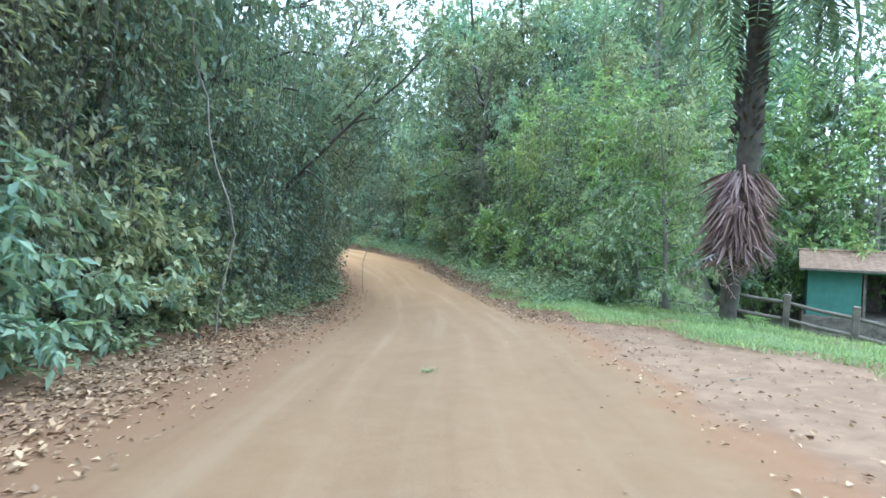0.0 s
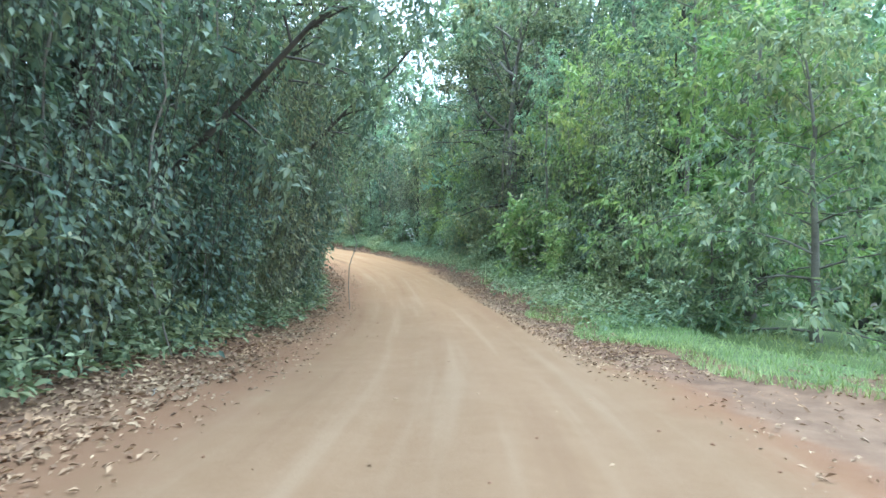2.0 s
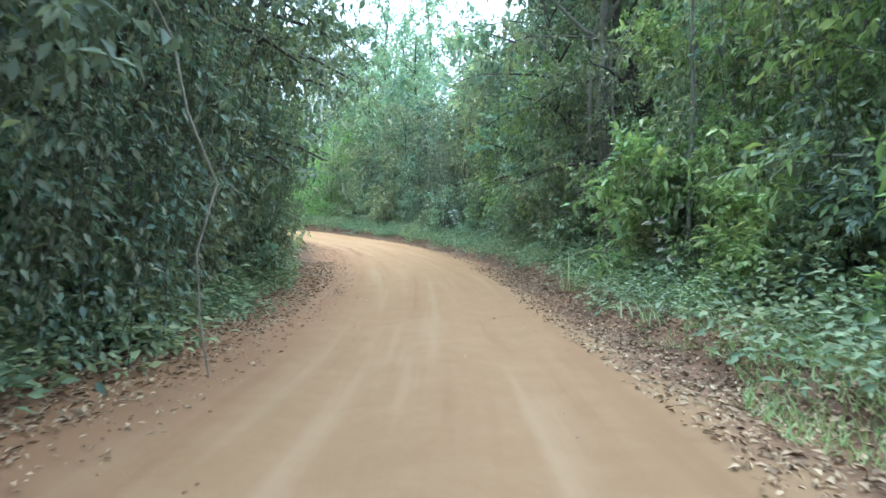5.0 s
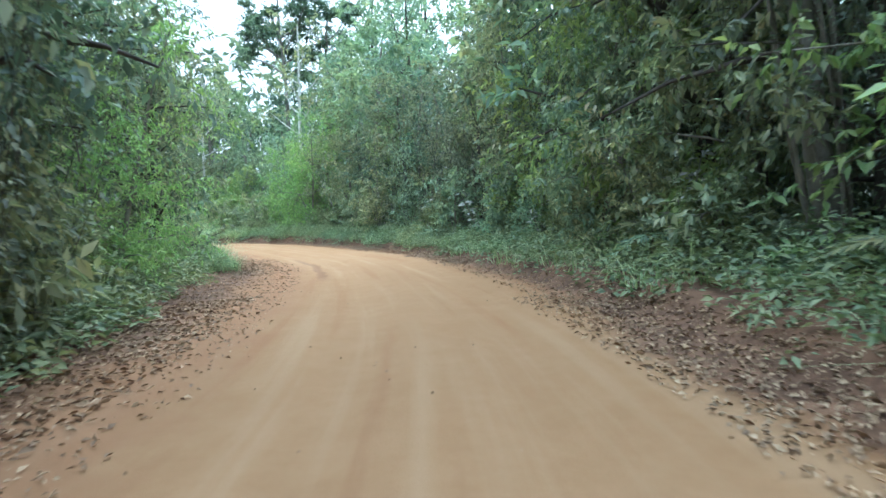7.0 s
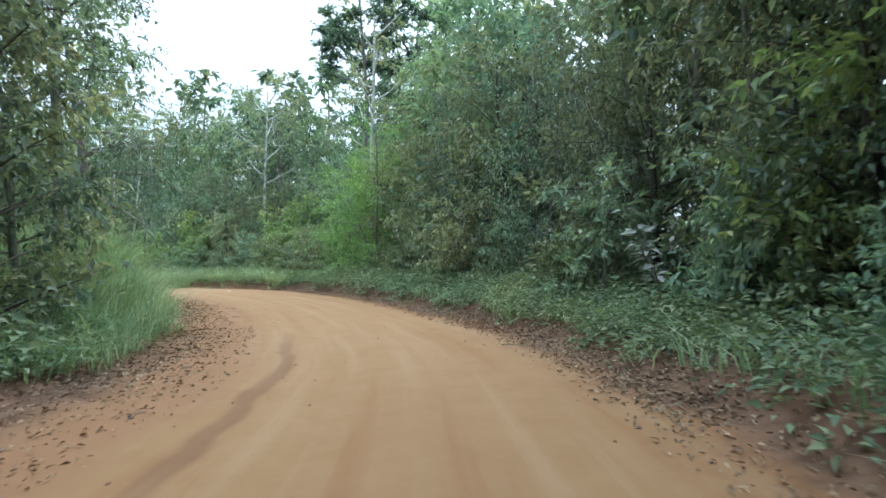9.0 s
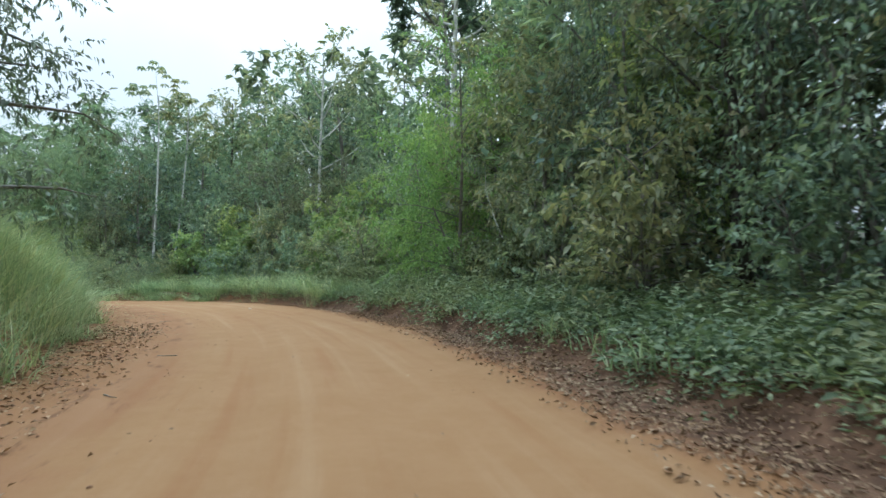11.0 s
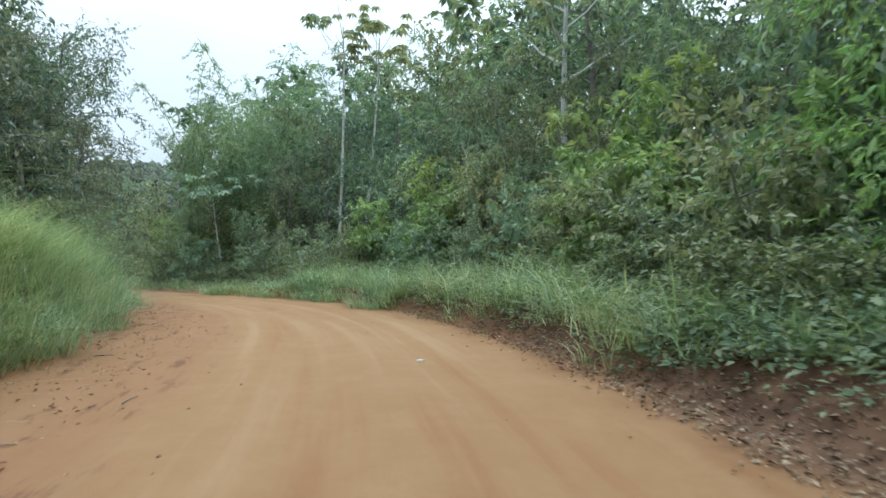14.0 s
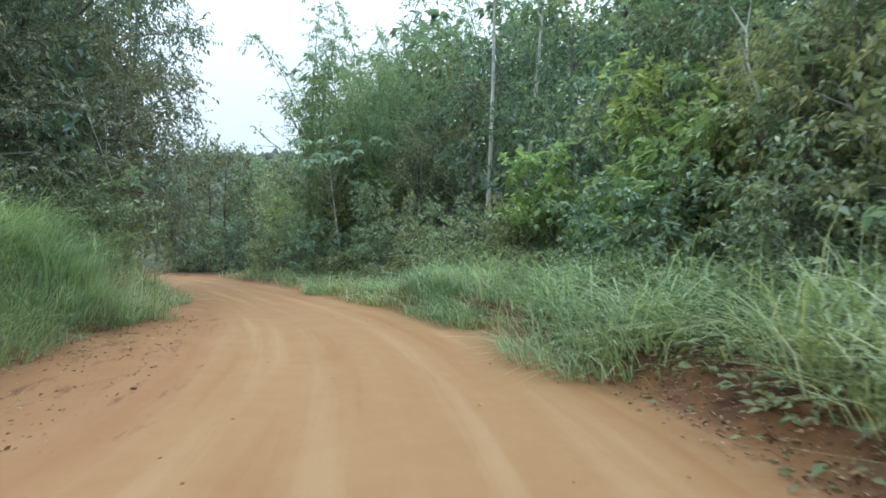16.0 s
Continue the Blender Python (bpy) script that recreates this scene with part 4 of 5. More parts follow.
# ---- tall open-crowned trees over the canopy ----
def emergent_tree(seed, height, radius, label, fork=0.55, spread=3.2, leaf_mat=LEAF_MID, bark=BARK_GREY, twigs=12, per=8, leaf=0.26):
    r = np.random.default_rng(seed)
    thing = empty_thing("tree", label, "tree", "tall open-crowned trees")
    z = np.linspace(0, 1, 10)
    pts = np.c_[0.25 * np.sin(z * 4 + seed), 0.3 * np.sin(z * 3), z * height * 0.9 - 0.2]
    wood = [tube(pts, radius * (1.2 - 0.85 * z), 8)]
    bases, ways = [], []
    for j in range(11):
        h = fork + (0.97 - fork) * j / 11
        p0 = np.array([np.interp(h, z, pts[:, i]) for i in range(3)])
        az, ln = 2.4 * j + r.uniform(-0.4, 0.4), spread * r.uniform(0.6, 1.1) * (1.15 - 0.5 * h)
        u = np.linspace(0, 1, 6)
        lp = p0 + np.c_[np.cos(az) * u * ln, np.sin(az) * u * ln, 0.85 * ln * u ** 1.2] + np.cumsum(r.normal(0, 0.05 * ln, (6, 3)), 0) * u[:, None]
        wood.append(tube(lp, radius * 0.42 * (1.1 - 0.85 * u), 5))
        for q in range(3):
            t0 = r.uniform(0.4, 0.9)
            b0 = np.array([np.interp(t0, u, lp[:, i]) for i in range(3)])
            dv = unit(r.normal(0, 1, 3) + [np.cos(az), np.sin(az), 0.6]) * ln * 0.45
            sp = b0 + np.outer(np.linspace(0, 1, 4), dv)
            wood.append(tube(sp, radius * 0.16 * np.linspace(1, 0.3, 4), 4))
            for c in (sp[-1], lp[-1] + r.normal(0, 0.3, 3)):
                td = unit(r.normal(0, 1, (twigs, 3)) * [1, 1, 0.5])
                tl = r.uniform(0.3, 0.5 + 0.1 * spread, twigs)
                lu = r.uniform(0.15, 1, (twigs, per))
                bases.append((c + td[:, None] * (lu * tl[:, None])[..., None]).reshape(-1, 3))
                ways.append(unit(td[:, None] + r.normal(0, 0.6, (twigs, per, 3)) + [0, 0, -0.3]).reshape(-1, 3))
    base, way = np.concatenate(bases), np.concatenate(ways)
    v, f = leaves_of(base, way, leaf * r.uniform(0.7, 1.2, len(base)), leaf * 0.45, rng=r)
    wv, wf = joined(wood)
    part("trunk", mesh_of("trunk", wv, wf, bark, True), bark, thing)
    part("crown", mesh_of("crown", v, f, leaf_mat), leaf_mat, thing)
    return thing


put(emergent_tree(41, 14.5, 0.11, "tall pale-trunked tree with an open sparse crown", 0.5, 3.0, LEAF_MID, BARK_PALE, 5, 7), -28.5, 70.6, 20)
put(emergent_tree(42, 16.5, 0.15, "tall forked forest tree with pale bare limbs", 0.42, 3.2, LEAF_MID, BARK_PALE, 3, 6), -17.8, 65.8, 70)
put(emergent_tree(43, 21.0, 0.24, "emergent forest tree with wide umbrella crown", 0.7, 5.6, LEAF_DARK, BARK_GREY, 26, 12, 0.25), -23.6, 76.2, 10)
put(emergent_tree(46, 19.5, 0.22, "emergent forest tree with wide flat crown", 0.72, 5.6, LEAF_DARK, BARK_GREY, 26, 12, 0.25), -20.2, 79.5, 60)
put(emergent_tree(44, 16.0, 0.2, "emergent forest tree with a wide dark crown", 0.6, 4.4, LEAF_DARK, BARK_GREY, 18, 9, 0.22), -38.0, 84.0, 130)
put(emergent_tree(45, 13.0, 0.13, "half-bare tree with thin spreading branches", 0.5, 4.4, LEAF_MID, BARK_GREY, 2, 6, 0.2), -66.0, 71.5, 200)
vine_hung_trunk(2.3, 32.3)


# ---- bamboo ----
def bamboo(seed, label):
    r = np.random.default_rng(seed)
    thing = empty_thing("bamboo_clump", label, "bamboo", "bamboo clumps")
    bases, ways = [], []
    for k in range(16):
        az, out, h = r.uniform(0, 2 * np.pi), r.uniform(1.2, 4.0), r.uniform(9, 14.5)
        u = np.linspace(0, 1, 9)
        b0 = np.r_[r.normal(0, 0.6, 2), -0.1]
        p = b0 + np.c_[np.cos(az) * out * u ** 2.2, np.sin(az) * out * u ** 2.2, h * (u - 0.16 * u ** 4)]
        v, f = tube(p, 0.045 * (1.1 - 0.9 * u), 5)
        part("culm", mesh_of("culm", v, f, CULM, True), CULM, thing)
        n, per = 66, 11
        tu = r.uniform(0.22, 1.0, n)
        tb = np.stack([np.interp(tu, u, p[:, i]) for i in range(3)], 1)
        td = unit(r.normal(0, 1, (n, 3)) * [1, 1, 0.5] + [0, 0, 0.1])
        tl = r.uniform(0.5, 1.4, n) * (1.2 - 0.5 * tu)
        lu = r.uniform(0.15, 1, (n, per))
        bases.append((tb[:, None] + td[:, None] * (lu * tl[:, None])[..., None] - np.array([0, 0, 0.3]) * (lu ** 2)[..., None]).reshape(-1, 3))
        ways.append(unit(td[:, None] * 0.7 + r.normal(0, 0.5, (n, per, 3)) + [0, 0, -0.5]).reshape(-1, 3))
    base, way = np.concatenate(bases), np.concatenate(ways)
    v, f = leaves_of(base, way, 0.25 * r.uniform(0.7, 1.2, len(base)), 0.055, rng=r)
    part("foliage", mesh_of("foliage", v, f, LEAF_BAMBOO), LEAF_BAMBOO, thing)
    return thing


PROTOS["bamboo"] = (bamboo(51, "tall feathery light green bamboo clump"), False)
for x, y, t, k in [(-54.5, 71.6, 0, 1.35), (-57.2, 69.9, 75, 1.15), (-58.5, 75, 110, 1.4), (-51, 78, 220, 1.35), (-64, 77, 300, 1.3), (-71, 75, 60, 1.1), (-44, 80, 160, 1.2), (-60, 84, 30, 1.1)]:
    place("bamboo", x, y, turn=t, size=k)


# ---- undergrowth, grasses and dead leaves ----
def herbs(n, s0, s1, near_off, far_off, tallest, leaf, seed):
    """Low broad-leaved plants: (verts, faces)."""
    r = np.random.default_rng(seed)
    s, w = r.uniform(s0, s1, n), r.uniform(0, 1, n) ** 0.8
    ragged = 0.35 * np.sin(s * 1.7) + 0.25 * np.sin(s * 4.1 + 1)
    off = (right_edge(s) if far_off > 0 else -left_edge(s)) + near_off + np.sign(far_off) * ragged * 0.3 + (far_off - near_off) * w
    x, y = on_line(s, off)
    keep = (off < 0) | (yard_mask(x, y) < 0.3)
    x, y, w, s = x[keep], y[keep], w[keep], s[keep]
    z = ground_z(x, y)
    h = tallest * (0.25 + 0.75 * w) * r.uniform(0.5, 1.3, len(x))
    k = 10
    u = r.uniform(0.15, 1, (len(x), k))
    az = r.uniform(0, 2 * np.pi, (len(x), k))
    rad = 0.19 * r.uniform(0.2, 1.3, (len(x), k))
    base = np.stack([x[:, None] + np.cos(az) * rad, y[:, None] + np.sin(az) * rad, z[:, None] + u * h[:, None]], -1).reshape(-1, 3)
    way = np.stack([np.cos(az), np.sin(az), r.uniform(-0.5, 0.5, az.shape)], -1).reshape(-1, 3)
    L = leaf * r.uniform(0.5, 1.4, len(base))
    return leaves_of(base, way, L, L * 0.48, rng=r)


v, f = joined([herbs(3900, 15.5, 66, 0.12, 2.2, 0.8, 0.11, 61), herbs(500, 66, 90, 0.1, 2.4, 0.5, 0.1, 65), herbs(150, 16, 62, 0.6, 2.4, 0.95, 0.16, 66), herbs(1300, 42, 66, 0.12, 1.1, 0.55, 0.09, 68), herbs(3200, 42, 78, 0.14, 1.7, 0.5, 0.1, 72),
               herbs(200, 42, 59, -0.1, 0.5, 0.2, 0.06, 64), herbs(160, 57, 80, -0.1, 0.5, 0.25, 0.065, 73), herbs(1500, 64, 104, 0.02, 2.6, 0.6, 0.075, 69), herbs(300, 62, 100, 0.4, 3.0, 1.0, 0.14, 70), herbs(500, 66, 90, 0.8, 3.4, 1.1, 0.09, 71)])
tagged(new("undergrowth", mesh_of("undergrowth", v, f, LEAF_SMALL)), "low broad-leaved weeds along the forest edge", "undergrowth", kind="stuff")
v, f = joined([herbs(3200, -2, 46, -0.02, -1.6, 0.8, 0.115, 62), herbs(420, 0, 44, -0.3, -1.6, 1.3, 0.19, 67), herbs(1300, 46, 86, -0.05, -2.8, 1.2, 0.085, 63)])
tagged(new("undergrowth", mesh_of("undergrowth", v, f, LEAF_SMALL)), "low green weeds under the trees beside the road", "undergrowth", kind="stuff")


def blades(x, y, z, az, length, arch, width, seg=3):
    """Arching grass blades as tapered strips."""
    n = len(x)
    u = np.linspace(0, 1, seg + 1)
    out = (arch * length)[:, None] * u ** 2
    up = length[:, None] * (u - 0.45 * arch[:, None] * u ** 2)
    c = np.stack([x[:, None] + np.cos(az)[:, None] * out, y[:, None] + np.sin(az)[:, None] * out, z[:, None] + up], -1)
    side = np.stack([-np.sin(az), np.cos(az), np.zeros(n)], -1)[:, None] * (width[:, None] * (1 - u ** 1.5 * 0.92))[..., None]
    v = np.stack([c - side, c + side], 2).reshape(-1, 3)
    k = np.arange(n)[:, None, None] * (2 * seg + 2) + np.arange(seg)[None, :, None] * 2
    f = (k + np.array([0, 1, 3, 2])[None, None]).reshape(-1, 4)
    return v, f


def tussocks(n, s0, s1, o0, o1, per, lo, hi, seed, width=0.01, bow=(0.35, 1.6), seg=3):
    r = np.random.default_rng(seed)
    s, off = r.uniform(s0, s1, n), r.uniform(o0, o1, n)
    off = (right_edge(s) if o0 + o1 > 0 else -left_edge(s)) + off + 0.2 * np.sin(s * 1.3)
    cx, cy = on_line(s, off)
    cz = ground_z(cx, cy)
    az = r.uniform(0, 2 * np.pi, (n, per))
    rad = 0.4 * np.sqrt(r.uniform(0, 1, (n, per)))
    x, y = (cx[:, None] + np.cos(az) * rad).ravel(), (cy[:, None] + np.sin(az) * rad).ravel()
    size = r.uniform(0.45, 1.3, n)[:, None] * np.ones((n, per))
    L = (r.uniform(lo, hi, (n, per)) * size).ravel()
    return blades(x, y, np.repeat(cz, per) - 0.03, (az + r.normal(0, 1.0, az.shape)).ravel(), L, r.uniform(*bow, n * per), np.full(n * per, width) * r.uniform(0.7, 1.3, n * per), seg)


v, f = joined([tussocks(80, 60, 69, 0.35, 2.6, 30, 0.35, 0.9, 77), tussocks(170, 69, 84, 0.2, 3.2, 34, 0.4, 1.3, 71), tussocks(150, 65, 90, 0.18, 0.85, 34, 0.3, 0.75, 90, 0.007, (0.8, 1.7)), tussocks(110, 75, 92, -0.25, 0.45, 32, 0.3, 0.75, 98, 0.009, (0.8, 1.7)), tussocks(46, 62, 86, 0.3, 1.7, 44, 0.7, 1.4, 78, 0.0105, (0.9, 1.7)),
               tussocks(130, 82, 108, -0.1, 3.4, 22, 0.4, 1.15, 76), tussocks(110, 82, 104, -0.5, 0.3, 20, 0.3, 0.7, 96), tussocks(170, 20, 60, 0.3, 1.9, 18, 0.3, 0.75, 72), tussocks(60, 44, 66, 0.3, 0.9, 16, 0.25, 0.6, 87, 0.01, (0.7, 1.6))])
tagged(new("tall_grass", mesh_of("tall_grass", v, f, GRASS_TALL)), "tall arching green grass on the red bank", "grass", kind="stuff")
v, f = joined([tussocks(760, 47, 84, -3.6, -0.1, 40, 0.5, 1.6, 73, 0.0075, (0.2, 1.7), 2), tussocks(190, 46, 84, -2.6, -0.1, 44, 0.9, 2.0, 88, 0.0095, (0.8, 1.6)), tussocks(170, 62, 84, -1.6, 0.0, 40, 0.5, 1.3, 92, 0.0085, (0.6, 1.7)), tussocks(150, 84, 100, -3.4, 0.0, 22, 0.6, 1.4, 79),
               tussocks(100, 43, 50, -1.2, -0.1, 20, 0.4, 0.8, 74), tussocks(120, 47, 84, -0.25, 0.15, 16, 0.2, 0.55, 89, 0.01, (0.8, 1.7))])
tagged(new("tall_grass", mesh_of("tall_grass", v, f, GRASS_TALL)), "tall lush grass covering the roadside mound", "grass", kind="stuff")

# lawn of the yard
LAWN_SOIL = plain_material("lawn_turf", (0.075, 0.105, 0.03), (0.13, 0.165, 0.05), 3, 0.95, 0.5, 40)
ls, lw = np.arange(-14, 27, 0.4), np.linspace(0, 1, 150) ** 1.6
LS, LW = np.meshgrid(ls, lw, indexing="ij")
lo = lawn_edge(LS.ravel()) + 0.35 * np.sin(LS.ravel() * 1.9) * 0.6 + LW.ravel() * 20
lx, ly = on_line(LS.ravel(), lo)
lz = ground_z(lx, ly) + 0.035 - 0.12 * (1 - step(LW.ravel(), 0.0, 0.012)) - 0.4 * (1 - yard_mask(lx, ly)) * step(LS.ravel(), 18, 22) - 0.3 * step(LS.ravel(), 24, 26.5)
lidx = np.arange(len(lx)).reshape(LS.shape)
lf = np.stack([lidx[:-1, :-1], lidx[:-1, 1:], lidx[1:, 1:], lidx[1:, :-1]], -1).reshape(-1, 4)[:, ::-1]
tagged(new("lawn", mesh_of("lawn", np.c_[lx, ly, lz], lf, LAWN_SOIL, True)), "mown green lawn sloping down from the road", "lawn", kind="structure")
r = np.random.default_rng(75)
n = 26000
gs = r.uniform(-10, 22, n)
go = lawn_edge(gs) + 0.2 * np.sin(gs * 1.9) + r.uniform(0, 1, n) ** 1.5 * 11 - 0.1
gs, go = gs[np.abs(go - lawn_edge(gs) - 1.7) > 0.2], go[np.abs(go - lawn_edge(gs) - 1.7) > 0.2]
n = len(gs)
hx, hy = on_line(gs, go)
v, f = blades(hx, hy, ground_z(hx, hy) + 0.02, r.uniform(0, 6.28, n), r.uniform(0.05, 0.16, n), r.uniform(0.2, 0.9, n), np.full(n, 0.006), 1)
n = 16000
gs = r.uniform(2, 21, n)
go = lawn_edge(gs) + 0.25 * np.sin(gs * 1.9) + r.uniform(0, 1, n) ** 1.3 * 3.2 - 0.25
gs, go = gs[np.abs(go - lawn_edge(gs) - 1.7) > 0.2], go[np.abs(go - lawn_edge(gs) - 1.7) > 0.2]
n = len(gs)
hx, hy = on_line(gs, go)
more = blades(hx, hy, ground_z(hx, hy) + 0.015, r.uniform(0, 6.28, n), r.uniform(0.05, 0.2, n), r.uniform(0.2, 1.1, n), np.full(n, 0.007), 1)
v, f = joined([(v, f), more])
tagged(new("lawn_grass", mesh_of("lawn_grass", v, f, GRASS_LAWN)), "short green grass blades of the yard lawn", "grass", kind="stuff")


def litter(n, s0, s1, o0, o1, bias, seed, lo=0.025, hi=0.08):
    r = np.random.default_rng(seed)
    s = r.uniform(s0, s1, n)
    off = o0 + (o1 - o0) * r.uniform(0, 1, n) ** bias
    x, y = on_line(s, off)
    az = r.uniform(0, 6.28, n)
    base = np.c_[x, y, strip_z(s, off) + r.uniform(0.006, 0.03, n)]
    way = np.c_[np.cos(az), np.sin(az), r.normal(0.05, 0.25, n)]
    L = r.uniform(lo, hi, n)
    return leaves_of(base, way, L, L * r.uniform(0.3, 0.6, n), 0.3, r)


v, f = joined([litter(15000, -4, 50, -1.9, -4.4, 0.7, 81), litter(12000, 0, 36, -2.5, -4.0, 0.8, 93, 0.04, 0.11), litter(3200, 12, 31, 1.6, 3.0, 0.8, 82), litter(5500, 31, 62, 1.85, 3.1, 0.8, 97), litter(6500, 43, 62, -2.4, -4.5, 0.6, 94, 0.03, 0.09), litter(2600, 50, 84, -2.3, -4.4, 0.7, 83, 0.02, 0.06),
               litter(2200, 62, 96, 1.9, 2.7, 0.8, 84, 0.02, 0.06), litter(2600, -4, 13, 1.9, 6.5, 1.0, 85), litter(24000, 40, 77, 2.15, 3.5, 0.9, 91, 0.025, 0.07), litter(8000, 13, 33, 1.5, 2.9, 0.8, 95, 0.03, 0.085), litter(150, -2, 84, -2, 2, 1.0, 86, 0.025, 0.06)])
tagged(new("leaf_litter", mesh_of("leaf_litter", v, f, LITTER)), "dry brown fallen leaves along the road edges", "leaf litter", kind="stuff")

# ---- palms ----
def frond_mesh(seed, length, leaflets, leaflet, mat, arch=0.5):
    """One feather leaf along +x, arching down at its tip."""
    r = np.random.default_rng(seed)
    u = np.linspace(0, 1, 8)
    p = np.c_[length * (u - 0.18 * arch * u ** 3), 0.04 * np.sin(u * 3), length * (0.55 * u - (0.45 + arch) * u ** 2)]
    rach = tube(p, 0.022 * (1.1 - 0.9 * u), 4)
    t = np.repeat(np.linspace(0.14, 1.0, leaflets), 2)
    side = np.tile([1.0, -1.0], leaflets)
    base = np.stack([np.interp(t, u, p[:, i]) for i in range(3)], 1)
    way = np.c_[np.full(len(t), 0.55), side, -0.45 + r.normal(0, 0.15, len(t))]
    L = leaflet * np.sin(np.pi * np.clip(t, 0.1, 0.93)) ** 0.6 * r.uniform(0.85, 1.1, len(t))
    lv, lf = leaves_of(base, way, L, L * 0.1 + 0.012, rng=r)
    rv, rf4 = rach
    tri = np.concatenate([rf4[:, [0, 1, 2]], rf4[:, [0, 2, 3]]])
    v, f = joined([(rv, tri), (lv, lf)])
    return mesh_of("frond", v, f, mat)


def tall_palm():
    r = np.random.default_rng(91)
    thing = empty_thing("palm_tree", "tall palm with a shaggy skirt of dead fronds", "palm")
    z = np.linspace(0, 1, 34)
    wob = 1 + 0.1 * np.sin(np.arange(34) * 2.2)
    v, f = tube(np.c_[0.12 * np.sin(z * 3), 0.1 * z, z * 8.7 - 0.2], (0.15 + 0.1 * step(z, 0.1, 0.4) - 0.04 * z) * wob, 12)
    part("trunk", mesh_of("trunk", v, f, BARK_DARK, True), BARK_DARK, thing, "dark rough trunk with old leaf stubs")
    n = 800
    h, az = r.uniform(1.8, 3.4, n), r.uniform(0, 6.28, n)
    base = np.c_[np.cos(az) * 0.22, np.sin(az) * 0.22, h]
    way = np.c_[np.cos(az) * r.uniform(0.3, 1.5, n), np.sin(az) * r.uniform(0.3, 1.5, n), -1 + r.normal(0, 0.3, n)]
    v, f = leaves_of(base, way, r.uniform(0.3, 1.05, n), r.uniform(0.02, 0.075, n), 0.25, r)
    part("dead_skirt", mesh_of("dead_skirt", v, f, FROND_DEAD), FROND_DEAD, thing, "brown hanging dead fronds")
    dead = [frond_mesh(191 + k, 1.5, 22, 0.36, FROND_DEAD, 0.5 + 0.3 * k) for k in range(3)]
    for k in range(30):
        fr = part("dead_frond", dead[k % 3], FROND_DEAD, thing)
        fr.matrix_basis = pose(0.12 * math.cos(k * 2.4), 0.12 * math.sin(k * 2.4), 2.2 + 0.045 * k, r.uniform(-25, 25), r.uniform(52, 88), 137.5 * k) @ Matrix.Diagonal((r.uniform(0.7, 1.1), 1, 1, 1))
    n = 260
    h, az = r.uniform(3.8, 7.9, n), r.uniform(0, 6.28, n)
    base = np.c_[np.cos(az) * 0.2, np.sin(az) * 0.2, h]
    way = np.c_[np.cos(az) * 0.5, np.sin(az) * 0.5, 0.7 + r.normal(0, 0.3, n)]
    v, f = leaves_of(base, way, r.uniform(0.15, 0.35, n), 0.1, 0.25, r)
    part("leaf_stub", mesh_of("leaf_stub", v, f, BARK_DARK), BARK_DARK, thing)
    kinds = [frond_mesh(92 + k, 3.4, 46, 0.62, LEAF_DARK, 0.6 + 0.3 * k) for k in range(3)]
    for k in range(26):
        fr = part("frond", kinds[k % 3], LEAF_DARK, thing)
        fr.matrix_basis = pose(0.1, 0.1, 8.2 + 0.02 * k, 0, -18 + 2.6 * k if k % 2 else 30 - 2.0 * k, 137.5 * k) @ Matrix.Diagonal((1, 1, 1, 1))
    return thing


put(tall_palm(), 6.2, 12.7, 0, (0, 3))


def young_palm():
    thing = empty_thing("young_palm", "young understorey palm with arching pale green fronds", "palm", "young palms under the trees")
    kind = frond_mesh(97, 1.7, 26, 0.4, LEAF_MID, 0.45)
    for k in range(9):
        fr = part("frond", kind, LEAF_MID, thing)
        fr.matrix_basis = pose(0, 0, 0.15, 0, -35 + 4 * (k % 5), 137.5 * k)
    v, f = tube([(0, 0, -0.1), (0, 0, 0.1), (0, 0, 0.3)], [0.07, 0.06, 0.04], 7)
    part("trunk", mesh_of("trunk", v, f, BARK_GREY, True), BARK_GREY, thing)
    return thing


PROTOS["young_palm"] = (young_palm(), False)
for s, o, t, k in [(33.5, 4.9, 10, 1.0), (36.5, 5.2, 70, 0.85), (50.5, 5.6, 130, 0.8), (54.0, 5.8, 200, 0.8), (47.0, 5.4, 300, 0.75), (29.0, 4.7, 33, 0.8), (73.0, 6.4, 260, 1.0), (27.5, -4.9, 90, 0.8), (22.0, -4.6, 30, 0.8)]:
    x, y = on_line(s, o)
    place("young_palm", float(x), float(y), turn=t, size=k)


def forest_palm(seed, height, fronds, length):
    """A slim palm with a loose head of arching feather leaves."""
    thing = empty_thing("palm_tree", "slim forest palm with arching dark green fronds", "palm", "forest palms behind the shrubs")
    z = np.linspace(0, 1, 16)
    v, f = tube(np.c_[0.15 * np.sin(z * 2 + seed), 0.1 * z, z * height - 0.2], 0.09 * (1.15 - 0.4 * z) * (1 + 0.06 * np.sin(np.arange(16) * 2.1)), 8)
    part("trunk", mesh_of("trunk", v, f, BARK_GREY, True), BARK_GREY, thing)
    kinds = [frond_mesh(seed + k, length, 34, 0.5, LEAF_MID, 0.5 + 0.3 * k) for k in range(2)]
    for k in range(fronds):
        fr = part("frond", kinds[k % 2], LEAF_MID, thing)
        fr.matrix_basis = pose(0.15 * math.sin(2 + seed), 0.1, height - 0.25, 0, -42 + 48 * ((k * 0.618) % 1.0), 137.5 * k)
    return thing


put(forest_palm(141, 3.0, 13, 2.3), -31.4, 70.6, 0)
put(forest_palm(151, 5.2, 14, 2.6), -29.2, 72.6, 40)


